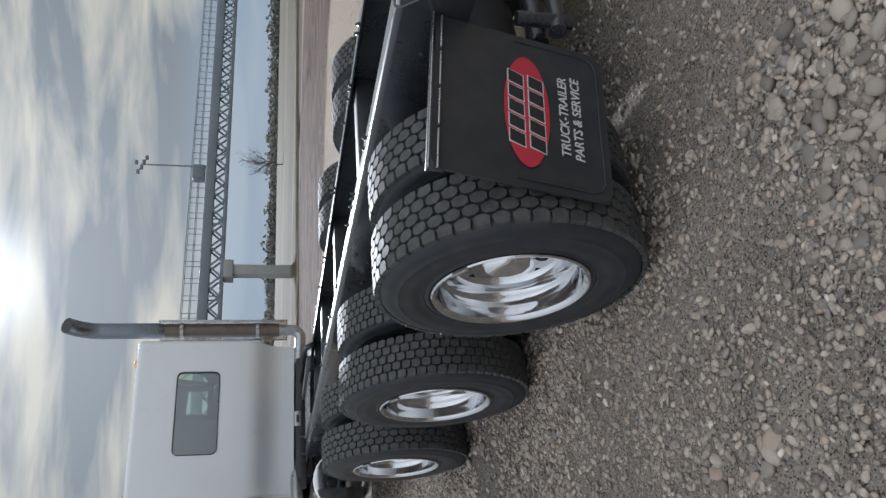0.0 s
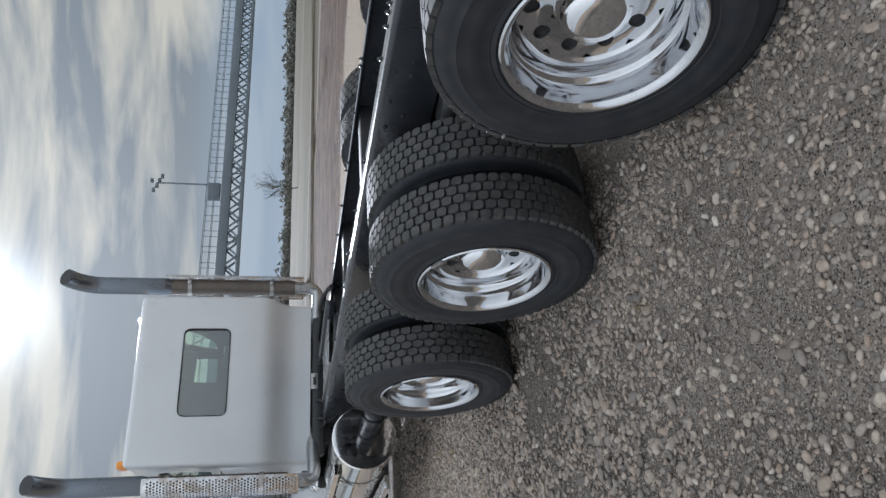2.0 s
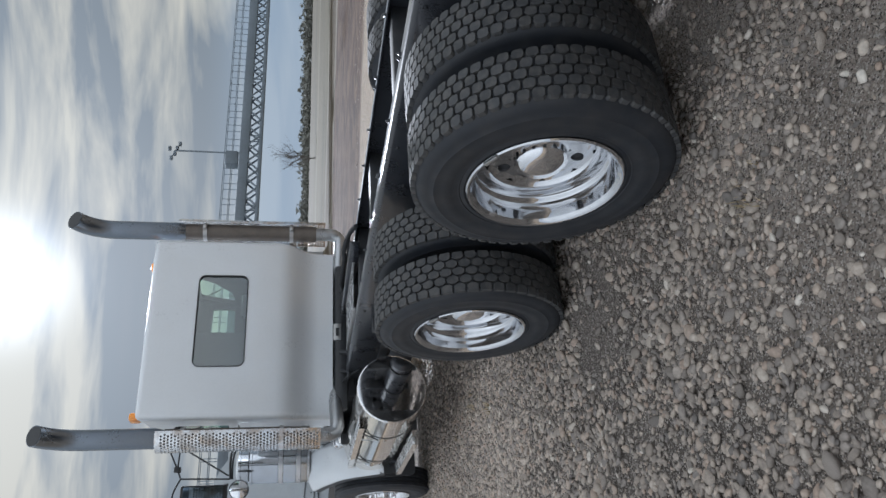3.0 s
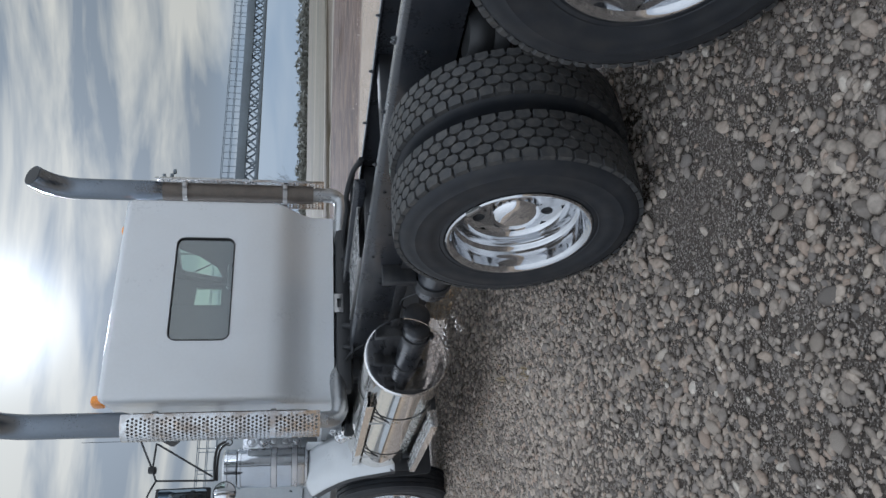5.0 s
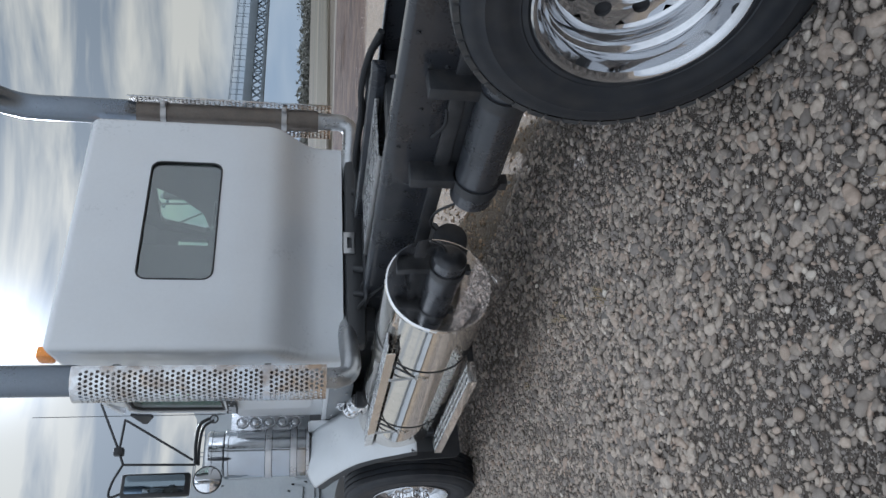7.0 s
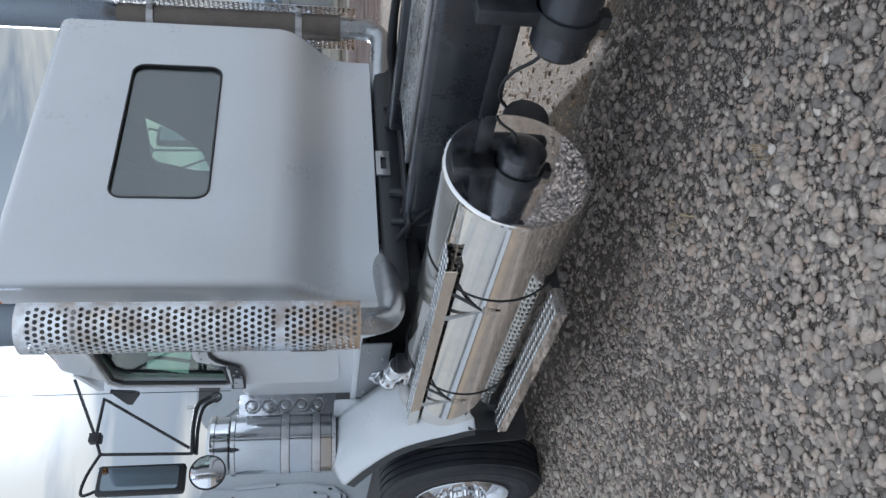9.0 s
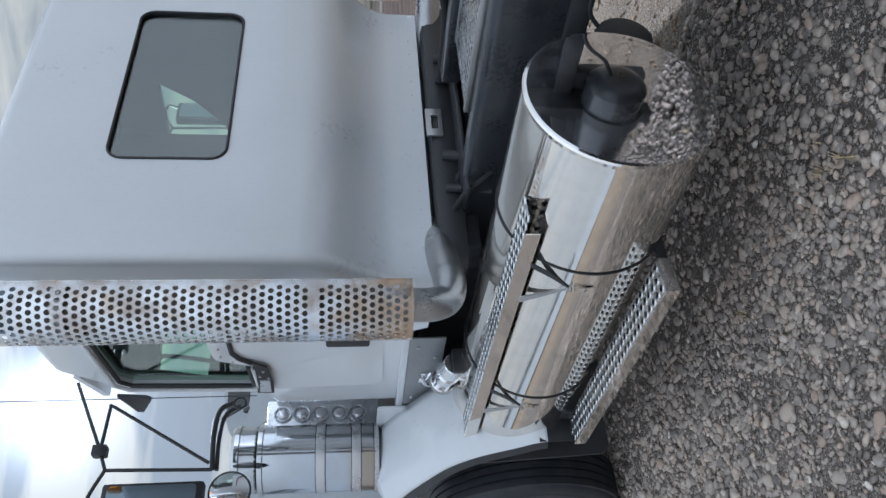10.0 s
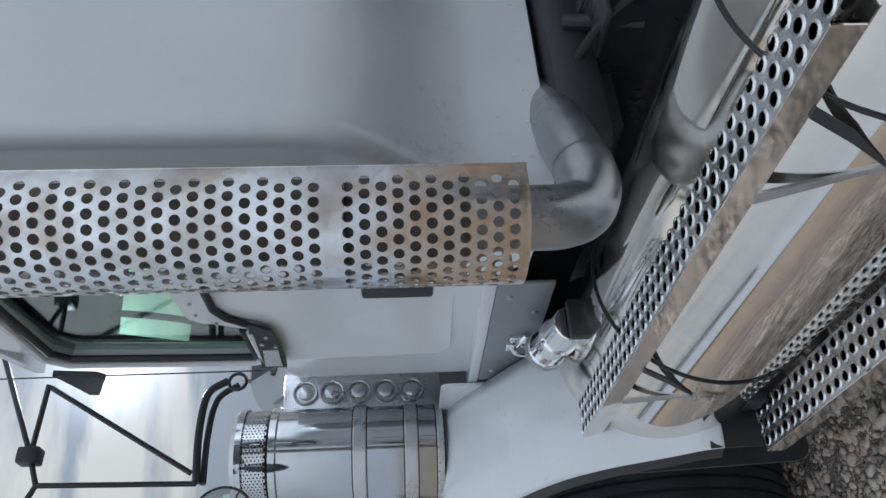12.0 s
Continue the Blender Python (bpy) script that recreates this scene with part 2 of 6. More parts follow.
def glass(name, tint, rough=0.0, skin_least=0.05):
    """A thin sheet: mostly clear with its tint, with a mirror skin."""
    m = bpy.data.materials.new(name)
    m.use_nodes = True
    n, l = m.node_tree.nodes, m.node_tree.links
    n.clear()
    clear_sh, gloss, mix, out = n.new("ShaderNodeBsdfTransparent"), n.new("ShaderNodeBsdfGlossy"), n.new("ShaderNodeMixShader"), n.new("ShaderNodeOutputMaterial")
    clear_sh.inputs[0].default_value = (*tint, 1)
    gloss.inputs["Roughness"].default_value = rough
    gloss.inputs[0].default_value = (0.9, 0.9, 0.9, 1)
    facing = n.new("ShaderNodeLayerWeight")
    facing.inputs[0].default_value = 0.5
    steep = n.new("ShaderNodeMath")
    steep.operation = "POWER"
    l.new(facing.outputs["Facing"], steep.inputs[0])
    steep.inputs[1].default_value = 4.0
    skin = n.new("ShaderNodeMapRange")
    skin.inputs["To Min"].default_value, skin.inputs["To Max"].default_value = skin_least, 0.8
    l.new(steep.outputs[0], skin.inputs[0])
    l.new(skin.outputs[0], mix.inputs[0])
    l.new(clear_sh.outputs[0], mix.inputs[1])
    l.new(gloss.outputs[0], mix.inputs[2])
    l.new(mix.outputs[0], out.inputs[0])
    return m


REAR_GLASS = glass("tinted_rear_glass", (0.84, 0.89, 0.87), skin_least=0.14)
SIDE_GLASS = glass("green_glass", (0.86, 0.97, 0.88))
DOOR_GLASS = glass("door_glass", (0.80, 0.92, 0.84), skin_least=0.16)


def ground_material():
    """One sheet: gravelly dirt near, rough brown grass, a pale track and pale stubble farther off."""
    m = bpy.data.materials.new("ground")
    m.use_nodes = True
    n, l = m.node_tree.nodes, m.node_tree.links
    bsdf = n["Principled BSDF"]
    geo = n.new("ShaderNodeTexCoord")

    def noise_tex(s, detail=6.0, rough=0.55):
        t = n.new("ShaderNodeTexNoise")
        t.inputs["Scale"].default_value, t.inputs["Detail"].default_value, t.inputs["Roughness"].default_value = s, detail, rough
        l.new(geo.outputs["Object"], t.inputs["Vector"])
        return t.outputs[0]

    def ramp(v, a, b):
        r = n.new("ShaderNodeMapRange")
        r.interpolation_type = "SMOOTHSTEP"
        r.inputs["From Min"].default_value, r.inputs["From Max"].default_value = a, b
        l.new(v, r.inputs[0])
        return r.outputs[0]

    def mix(f, a, b):
        x = n.new("ShaderNodeMix")
        x.data_type = "RGBA"
        for i, v in ((0, f), (6, a), (7, b)):
            if isinstance(v, tuple):
                x.inputs[i].default_value = (*v, 1)
            else:
                l.new(v, x.inputs[i])
        return x.outputs[2]

    dot_n = n.new("ShaderNodeVectorMath")
    dot_n.operation = "DOT_PRODUCT"
    l.new(geo.outputs["Object"], dot_n.inputs[0])
    dot_n.inputs[1].default_value = (0.616, 0.788, 0)
    wob = n.new("ShaderNodeMath")
    wob.operation = "MULTIPLY_ADD"
    l.new(noise_tex(0.12), wob.inputs[0])
    wob.inputs[1].default_value = 7.0
    l.new(dot_n.outputs["Value"], wob.inputs[2])
    s = wob.outputs[0]
    dirt = mix(ramp(noise_tex(1.3), 0.35, 0.65), (0.070, 0.059, 0.051), (0.140, 0.120, 0.104))
    sep_n = n.new("ShaderNodeSeparateXYZ")
    l.new(geo.outputs["Object"], sep_n.inputs[0])
    # sandy, dusty dirt at the tail; darker dirt farther on
    sandy = mix(ramp(noise_tex(1.6), 0.35, 0.65), (0.225, 0.192, 0.163), (0.325, 0.278, 0.237))
    drift = n.new("ShaderNodeMath")
    drift.operation = "MULTIPLY_ADD"
    l.new(noise_tex(0.9, 3), drift.inputs[0])
    drift.inputs[1].default_value = 2.2
    slant = n.new("ShaderNodeVectorMath")
    slant.operation = "DOT_PRODUCT"
    l.new(geo.outputs["Object"], slant.inputs[0])
    slant.inputs[1].default_value = (-0.9, 1.0, 0)
    l.new(slant.outputs["Value"], drift.inputs[2])
    dirt = mix(ramp(drift.outputs[0], 3.1, 4.7), sandy, dirt)
    # paler and browner again by the cab
    brown = mix(ramp(noise_tex(1.6), 0.35, 0.65), (0.130, 0.109, 0.092), (0.225, 0.191, 0.163))
    dirt = mix(ramp(drift.outputs[0], 6.6, 8.2), dirt, brown)
    off = n.new("ShaderNodeMath")
    off.operation = "ADD"
    l.new(sep_n.outputs[0], off.inputs[0])
    off.inputs[1].default_value = 0.6
    side_off = n.new("ShaderNodeMath")
    side_off.operation = "ABSOLUTE"
    l.new(off.outputs[0], side_off.inputs[0])
    # the open lot on both sides is tan, its sunlit paleness put into the colour; the lane by the truck darker
    dirt = mix(ramp(side_off.outputs[0], 2.8, 5.0), dirt, mix(ramp(noise_tex(2.0), 0.35, 0.65), (0.275, 0.205, 0.125), (0.36, 0.275, 0.18)))
    # from the far side of the truck on, a sunlit tan is put into the dirt colour
    dirt = mix(ramp(sep_n.outputs[0], 0.1, 0.5), dirt, mix(ramp(noise_tex(2.6), 0.35, 0.65), (0.22, 0.17, 0.115), (0.31, 0.245, 0.17)))
    grit = mix(ramp(noise_tex(70, 3), 0.50, 0.74), dirt, (0.26, 0.235, 0.212))
    # coarse sand: single grains, light and dark
    grains = n.new("ShaderNodeTexVoronoi")
    grains.inputs["Scale"].default_value = 170.0
    l.new(geo.outputs["Object"], grains.inputs["Vector"])
    grain = n.new("ShaderNodeSeparateColor")
    l.new(grains.outputs["Color"], grain.inputs[0])
    grit = mix(ramp(grain.outputs[0], 0.62, 0.95), grit, (0.40, 0.365, 0.33))
    grit = mix(ramp(grain.outputs[1], 0.70, 0.98), grit, (0.062, 0.056, 0.052))
    cells = n.new("ShaderNodeTexVoronoi")
    cells.inputs["Scale"].default_value = 30.0
    l.new(geo.outputs["Object"], cells.inputs["Vector"])
    tint = n.new("ShaderNodeSeparateColor")
    l.new(cells.outputs["Color"], tint.inputs[0])
    stone_col = mix(ramp(tint.outputs[0], 0.0, 1.0), (0.12, 0.099, 0.080), (0.38, 0.315, 0.245))
    edge = ramp(cells.outputs["Distance"], 0.5, 0.25)
    # on the lane by the truck the stones lie loose on bare fine dirt
    lane = n.new("ShaderNodeMath")
    lane.operation = "MULTIPLY"
    l.new(edge, lane.inputs[0])
    l.new(ramp(side_off.outputs[0], 2.2, 3.0), lane.inputs[1])
    grit = mix(lane.outputs[0], grit, stone_col)
    grass = mix(ramp(noise_tex(0.35), 0.35, 0.65), (0.036, 0.023, 0.017), (0.074, 0.047, 0.034))
    grass = mix(ramp(noise_tex(0.9, 5.0), 0.46, 0.62), grass, (0.098, 0.066, 0.045))
    stubble = mix(ramp(noise_tex(0.05), 0.4, 0.62), (0.092, 0.080, 0.051), (0.066, 0.058, 0.038))
    c = mix(ramp(s, 22.0, 23.5), grit, grass)
    c = mix(ramp(s, 43.5, 44.2), c, (0.150, 0.134, 0.105))
    c = mix(ramp(s, 46.0, 46.8), c, mix(ramp(noise_tex(0.3), 0.35, 0.65), (0.084, 0.067, 0.041), (0.054, 0.043, 0.029)))
    c = mix(ramp(s, 57.0, 57.6), c, (0.145, 0.128, 0.096))
    c = mix(ramp(s, 59.5, 61), c, stubble)
    c = mix(ramp(s, 104, 106), c, (0.120, 0.106, 0.070))
    c = mix(ramp(s, 116, 120), c, stubble)
    l.new(c, bsdf.inputs["Base Color"])
    bsdf.inputs["Roughness"].default_value = 0.92
    bsdf.inputs["Specular IOR Level"].default_value = 0.05
    b = n.new("ShaderNodeBump")
    b.inputs["Strength"].default_value, b.inputs["Distance"].default_value = 1.0, 0.016
    rough_h = n.new("ShaderNodeMath")
    rough_h.operation = "MULTIPLY_ADD"
    l.new(grains.outputs["Distance"], rough_h.inputs[0])
    rough_h.inputs[1].default_value = -0.22
    l.new(noise_tex(60, 8, 0.7), rough_h.inputs[2])
    l.new(rough_h.outputs[0], b.inputs["Height"])
    l.new(b.outputs[0], bsdf.inputs["Normal"])
    return m


MID_TONE = 0.90


def stone_material(name, source, output, tint, gloss):
    m = bpy.data.materials.new(name)
    m.use_nodes = True
    n, l = m.node_tree.nodes, m.node_tree.links
    bsdf = n["Principled BSDF"]
    info = n.new(source)
    ramp = n.new("ShaderNodeValToRGB")
    stops = ((0.0, (0.120, 0.108, 0.102)), (0.22, (0.222, 0.190, 0.166)), (0.42, (0.305, 0.262, 0.228)), (0.58, (0.176, 0.157, 0.148)), (0.74, (0.36, 0.312, 0.272)), (0.90, (0.29, 0.226, 0.186)), (0.985, (0.37, 0.32, 0.275)), (1.0, (0.50, 0.46, 0.42)))
    ramp.color_ramp.elements[0].position, ramp.color_ramp.elements[0].color = stops[0][0], (*stops[0][1], 1)
    ramp.color_ramp.elements[1].position, ramp.color_ramp.elements[1].color = stops[-1][0], (*stops[-1][1], 1)
    for p, c in stops[1:-1]:
        e = ramp.color_ramp.elements.new(p)
        e.color = (*c, 1)
    l.new(info.outputs[output], ramp.inputs[0])
    tc = n.new("ShaderNodeTexCoord")
    t = n.new("ShaderNodeTexNoise")
    t.inputs["Scale"].default_value, t.inputs["Detail"].default_value = 55, 5
    l.new(tc.outputs["Object"], t.inputs["Vector"])
    r = n.new("ShaderNodeMapRange")
    for key, v in (("From Min", 0.3), ("From Max", 0.7), ("To Min", 0.92), ("To Max", 1.52)):
        r.inputs[key].default_value = v
    l.new(t.outputs[0], r.inputs[0])
    sc = n.new("ShaderNodeVectorMath")
    sc.operation = "SCALE"
    l.new(ramp.outputs[0], sc.inputs[0])
    # the stones beside the middle of the truck are darker, paler again by the cab
    place, along, drift = n.new("ShaderNodeNewGeometry"), n.new("ShaderNodeVectorMath"), n.new("ShaderNodeTexNoise")
    along.operation = "DOT_PRODUCT"
    l.new(place.outputs["Position"], along.inputs[0])
    along.inputs[1].default_value = (-0.9, 1.0, 0)
    drift.inputs["Scale"].default_value, drift.inputs["Detail"].default_value = 0.9, 3.0
    l.new(place.outputs["Position"], drift.inputs["Vector"])
    shift, mid_dark, dry, both = n.new("ShaderNodeMath"), n.new("ShaderNodeMapRange"), n.new("ShaderNodeMapRange"), n.new("ShaderNodeMath")
    shift.operation, shift.inputs[1].default_value = "MULTIPLY_ADD", 2.2
    l.new(drift.outputs[0], shift.inputs[0])
    l.new(along.outputs["Value"], shift.inputs[2])
    for node, a, b, low, high in ((mid_dark, 3.1, 4.7, 1.0, MID_TONE), (dry, 5.8, 7.6, 1.0, 1.12 / MID_TONE)):
        for key, v in (("From Min", a), ("From Max", b), ("To Min", low), ("To Max", high)):
            node.inputs[key].default_value = v
        l.new(shift.outputs[0], node.inputs[0])
    both.operation = "MULTIPLY"
    l.new(mid_dark.outputs[0], both.inputs[0])
    l.new(dry.outputs[0], both.inputs[1])
    stone_tone = n.new("ShaderNodeMath")
    stone_tone.operation = "MULTIPLY"
    l.new(both.outputs[0], stone_tone.inputs[0])
    l.new(r.outputs[0], stone_tone.inputs[1])
    l.new(stone_tone.outputs[0], sc.inputs["Scale"])
    dyed = n.new("ShaderNodeVectorMath")
    dyed.operation, dyed.inputs[1].default_value = "MULTIPLY", tint
    l.new(sc.outputs[0], dyed.inputs[0])
    l.new(dyed.outputs[0], bsdf.inputs["Base Color"])
    bsdf.inputs["Roughness"].default_value = 0.66
    bsdf.inputs["Specular IOR Level"].default_value = gloss
    b = n.new("ShaderNodeBump")
    b.inputs["Strength"].default_value, b.inputs["Distance"].default_value = 0.5, 0.003
    l.new(t.outputs[0], b.inputs["Height"])
    l.new(b.outputs[0], bsdf.inputs["Normal"])
    return m


GROUND = ground_material()
STONE = stone_material("river_stone", "ShaderNodeNewGeometry", "Random Per Island", (1.0, 1.0, 0.965), 0.35)
# tan copy of the stone: warm sunlight put into its colour
SUNLIT_STONE = stone_material("dusty_stone", "ShaderNodeNewGeometry", "Random Per Island", (1.0, 0.87, 0.68), 0.08)
COBBLE = stone_material("river_cobble", "ShaderNodeObjectInfo", "Random", (1.0, 1.0, 0.965), 0.35)


# ---- mesh helpers ----
class Shape:
    """Vertices and faces gathered for one mesh."""

    def __init__(self):
        self.v, self.f = [], []

    def add(self, verts, faces):
        k = len(self.v)
        self.v.extend(tuple(p) for p in verts)
        self.f.extend(tuple(k + i for i in f) for f in faces)
        return self

    def moved(self, m):
        self.v = [tuple(m @ Vector(p)) for p in self.v]
        return self

    def join(self, other):
        return self.add(other.v, other.f)


def part(name, shape, mat, parent=None, label="", angle=35.0):
    """Links a Shape as one mesh object, under parent if given."""
    me = bpy.data.meshes.new(name)
    me.from_pydata(shape.v, [], shape.f)
    me.validate()
    bm = bmesh.new()
    bm.from_mesh(me)
    bmesh.ops.remove_doubles(bm, verts=bm.verts, dist=1e-5)
    bmesh.ops.recalc_face_normals(bm, faces=bm.faces)
    bm.to_mesh(me)
    bm.free()
    me.materials.append(mat)
    me.shade_smooth()
    me.set_sharp_from_angle(angle=radians(angle))
    ob = new(name, me)
    if parent is not None:
        ob.parent = parent
    return tagged(ob, label) if label else ob


def box(x0, x1, y0, y1, z0, z1, bevel=0.006):
    """A block with chamfered edges."""
    bm = bmesh.new()
    bmesh.ops.create_cube(bm, size=1, matrix=Matrix.Translation(((x0 + x1) / 2, (y0 + y1) / 2, (z0 + z1) / 2)) @ Matrix.Diagonal((x1 - x0, y1 - y0, z1 - z0, 1)))
    b = min(bevel, 0.3 * min(x1 - x0, y1 - y0, z1 - z0))
    bmesh.ops.bevel(bm, geom=bm.edges[:], offset=b, segments=2, affect="EDGES", profile=0.5)
    bm.verts.index_update()
    s = Shape().add([v.co for v in bm.verts], [[v.index for v in f.verts] for f in bm.faces])
    bm.free()
    return s


def revolve(profile, axis="X", n=64, start=0.0, sweep=2 * math.pi):
    """Turns (along, radius) points round an axis through the origin."""
    closed = abs(sweep - 2 * math.pi) < 1e-6
    m = n if closed else n + 1
    v, f = [], []
    for i in range(m):
        a = start + sweep * i / n
        c, s = math.cos(a), math.sin(a)
        for t, r in profile:
            v.append({"X": (t, r * c, r * s), "Y": (r * c, t, r * s), "Z": (r * c, r * s, t)}[axis])
    k = len(profile)
    for i in range(n):
        j = (i + 1) % m
        for q in range(k - 1):
            f.append((i * k + q, i * k + q + 1, j * k + q + 1, j * k + q))
    return Shape().add(v, f)


def tube(points, r, n=12, caps=True, radii=None, wall=0.0):
    """A round bar along a smooth line of points."""
    pts = [Vector(p) for p in points]
    v, f = [], []
    prev = None
    for i, p in enumerate(pts):
        d = (pts[min(i + 1, len(pts) - 1)] - pts[max(i - 1, 0)]).normalized()
        if prev is None:
            side = d.orthogonal().normalized()
        else:
            side = (prev - d * prev.dot(d)).normalized()
        prev = side
        other = d.cross(side)
        rr = radii[i] if radii else r
        v += [p + rr * (math.cos(2 * math.pi * k / n) * side + math.sin(2 * math.pi * k / n) * other) for k in range(n)]
    for i in range(len(pts) - 1):
        for k in range(n):
            a, b = i * n + k, i * n + (k + 1) % n
            f.append((a, b, b + n, a + n))
    if caps:
        f += [tuple(range(n))[::-1], tuple(range((len(pts) - 1) * n, len(pts) * n))]
    return Shape().add(v, f)


def curve(points, steps=8):
    """Points of a smooth line through the given ones."""
    p = [Vector(q) for q in points]
    p = [2 * p[0] - p[1]] + p + [2 * p[-1] - p[-2]]
    out = []
    for i in range(1, len(p) - 2):
        for k in range(steps):
            t = k / steps
            a, b, c, d = p[i - 1:i + 3]
            out.append(0.5 * (2 * b + (c - a) * t + (2 * a - 5 * b + 4 * c - d) * t * t + (3 * b - a - 3 * c + d) * t ** 3))
    return out + [p[-2]]


def perforated(cells, put, seg=12, thick=0.0, inward=None):
    """Sheet of cells (u0, u1, v0, v1, radius), each with a round hole in it; put(u, v) lays it into space. thick: depth of the holes' walls."""
    s = Shape()
    for u0, u1, v0, v1, r in cells:
        cu, cv, hu, hv = (u0 + u1) / 2, (v0 + v1) / 2, (u1 - u0) / 2, (v1 - v0) / 2
        outer, inner = [], []
        for k in range(seg):
            a = 2 * math.pi * (k + 0.5) / seg
            c, sn = math.cos(a), math.sin(a)
            q = max(abs(c), abs(sn))
            outer.append((cu + hu * c / q, cv + hv * sn / q))
            inner.append((cu + r * c, cv + r * sn))
        # corners of the cell go onto the nearest outline points
        for qu, qv in ((u0, v0), (u1, v0), (u1, v1), (u0, v1)):
            k = min(range(seg), key=lambda i: ((outer[i][0] - qu) / hu) ** 2 + ((outer[i][1] - qv) / hv) ** 2)
            outer[k] = (qu, qv)
        pts = [put(*p) for p in outer] + [put(*p) for p in inner]
        faces = [(k, (k + 1) % seg, seg + (k + 1) % seg, seg + k) for k in range(seg)]
        if thick:
            pts += [put(p[0], p[1], thick) for p in inner]
            faces += [(seg + k, seg + (k + 1) % seg, 2 * seg + (k + 1) % seg, 2 * seg + k) for k in range(seg)]
        s.add(pts, faces)
    return s


def round_rect(x0, x1, z0, z1, r, n=6):
    out = []
    for cx, cz, a0 in ((x1 - r, z1 - r, 0), (x0 + r, z1 - r, 90), (x0 + r, z0 + r, 180), (x1 - r, z0 + r, 270)):
        for k in range(n + 1):
            a = radians(a0 + 90 * k / n)
            out.append((cx + r * math.cos(a), cz + r * math.sin(a)))
    return out


def plate(loop, thick, put):
    """A flat solid from a closed outline; put(a, b, depth) lays it into space."""
    n = len(loop)
    v = [put(a, b, 0) for a, b in loop] + [put(a, b, thick) for a, b in loop]
    f = [tuple(range(n)), tuple(range(n, 2 * n))[::-1]] + [(k, (k + 1) % n, n + (k + 1) % n, n + k) for k in range(n)]
    return Shape().add(v, f)


def empty(name, label, category, group="", at=(0, 0, 0), kind=""):
    ob = new(name)
    ob.location = at
    return tagged(ob, label, category, group, kind)


# ---- ground and distance ----
def ground_sheet():
    """Fine squares by the truck, ever larger ones out to the horizon; tyre-worn hollows near."""
    xs = [-6 + 0.2 * i for i in range(61)]
    ys = [-6 + 0.2 * i for i in range(91)]
    far = (9, 14, 22, 35, 60, 100, 180, 320, 600, 1200, 2500, 4000)
    xs = [-f for f in reversed(far)] + xs + [6 + f for f in far]
    ys = [-f for f in reversed(far)] + ys + [12 + f for f in far]
    v = []
    for y in ys:
        for x in xs:
            near = max(0.0, 1 - max(abs(x) - 6, abs(y - 3) - 9, 0) / 6)
            v.append((x, y, near * (0.030 * noise.noise((x * 0.9, y * 0.9, 3)) + 0.012 * noise.noise((x * 3.1, y * 3.1, 8))) - 0.012))
    w = len(xs)
    f = [(j * w + i, j * w + i + 1, (j + 1) * w + i + 1, (j + 1) * w + i) for j in range(len(ys) - 1) for i in range(w - 1)]
    ob = part("ground", Shape().add(v, f), GROUND, angle=180)
    return tagged(ob, "grey-brown gravel lot turning into rough dry grass and pale fields", "ground", kind="structure")


def ground_z(x, y):
    return 0.030 * noise.noise((x * 0.9, y * 0.9, 3)) + 0.012 * noise.noise((x * 3.1, y * 3.1, 8)) - 0.012


def pebble_shape(sub, seed):
    """A worn stone with a few flattened sides; sub 0: a cube's grid blown up into a ball, else an icosphere."""
    bm = bmesh.new()
    if sub == 0:
        bmesh.ops.create_cube(bm, size=2)
        bmesh.ops.subdivide_edges(bm, edges=bm.edges[:], cuts=1, use_grid_fill=True)
        for v in bm.verts:
            v.co.normalize()
    else:
        bmesh.ops.create_icosphere(bm, subdivisions=sub, radius=1)
    rng = random.Random(seed)
    off = Vector((rng.uniform(0, 50), rng.uniform(0, 50), rng.uniform(0, 50)))
    flats = [(Vector((rng.gauss(0, 1), rng.gauss(0, 1), rng.gauss(0, 1))).normalized(), rng.uniform(0.62, 0.85)) for _ in range(5)]
    for v in bm.verts:
        for d, cut in flats:
            over = v.co.dot(d) - cut
            if over > 0:
                v.co -= d * over * 0.8
        v.co *= 1 + 0.26 * noise.noise(v.co * 0.9 + off) + 0.10 * noise.noise(v.co * 1.9 + off)
    bmesh.ops.triangulate(bm, faces=bm.faces[:])
    a = np.array([v.co[:] for v in bm.verts])
    f = np.array([[v.index for v in q.verts] for q in bm.faces])
    bm.free()
    return a, f


# patches of bare trodden dirt: middle, half widths, how bare
BARE = ((-1.50, 2.58, 0.50, 0.42, 1.1), (-2.10, 2.45, 0.30, 0.35, 0.6), (-2.02, 0.41, 0.25, 0.22, 0.7), (-1.52, 0.53, 0.22, 0.22, 0.75), (-2.2, 4.25, 0.28, 0.30, 0.6), (-1.35, -0.64, 0.35, 0.3, 0.45), (-1.0, 5.35, 0.25, 0.2, 0.5))


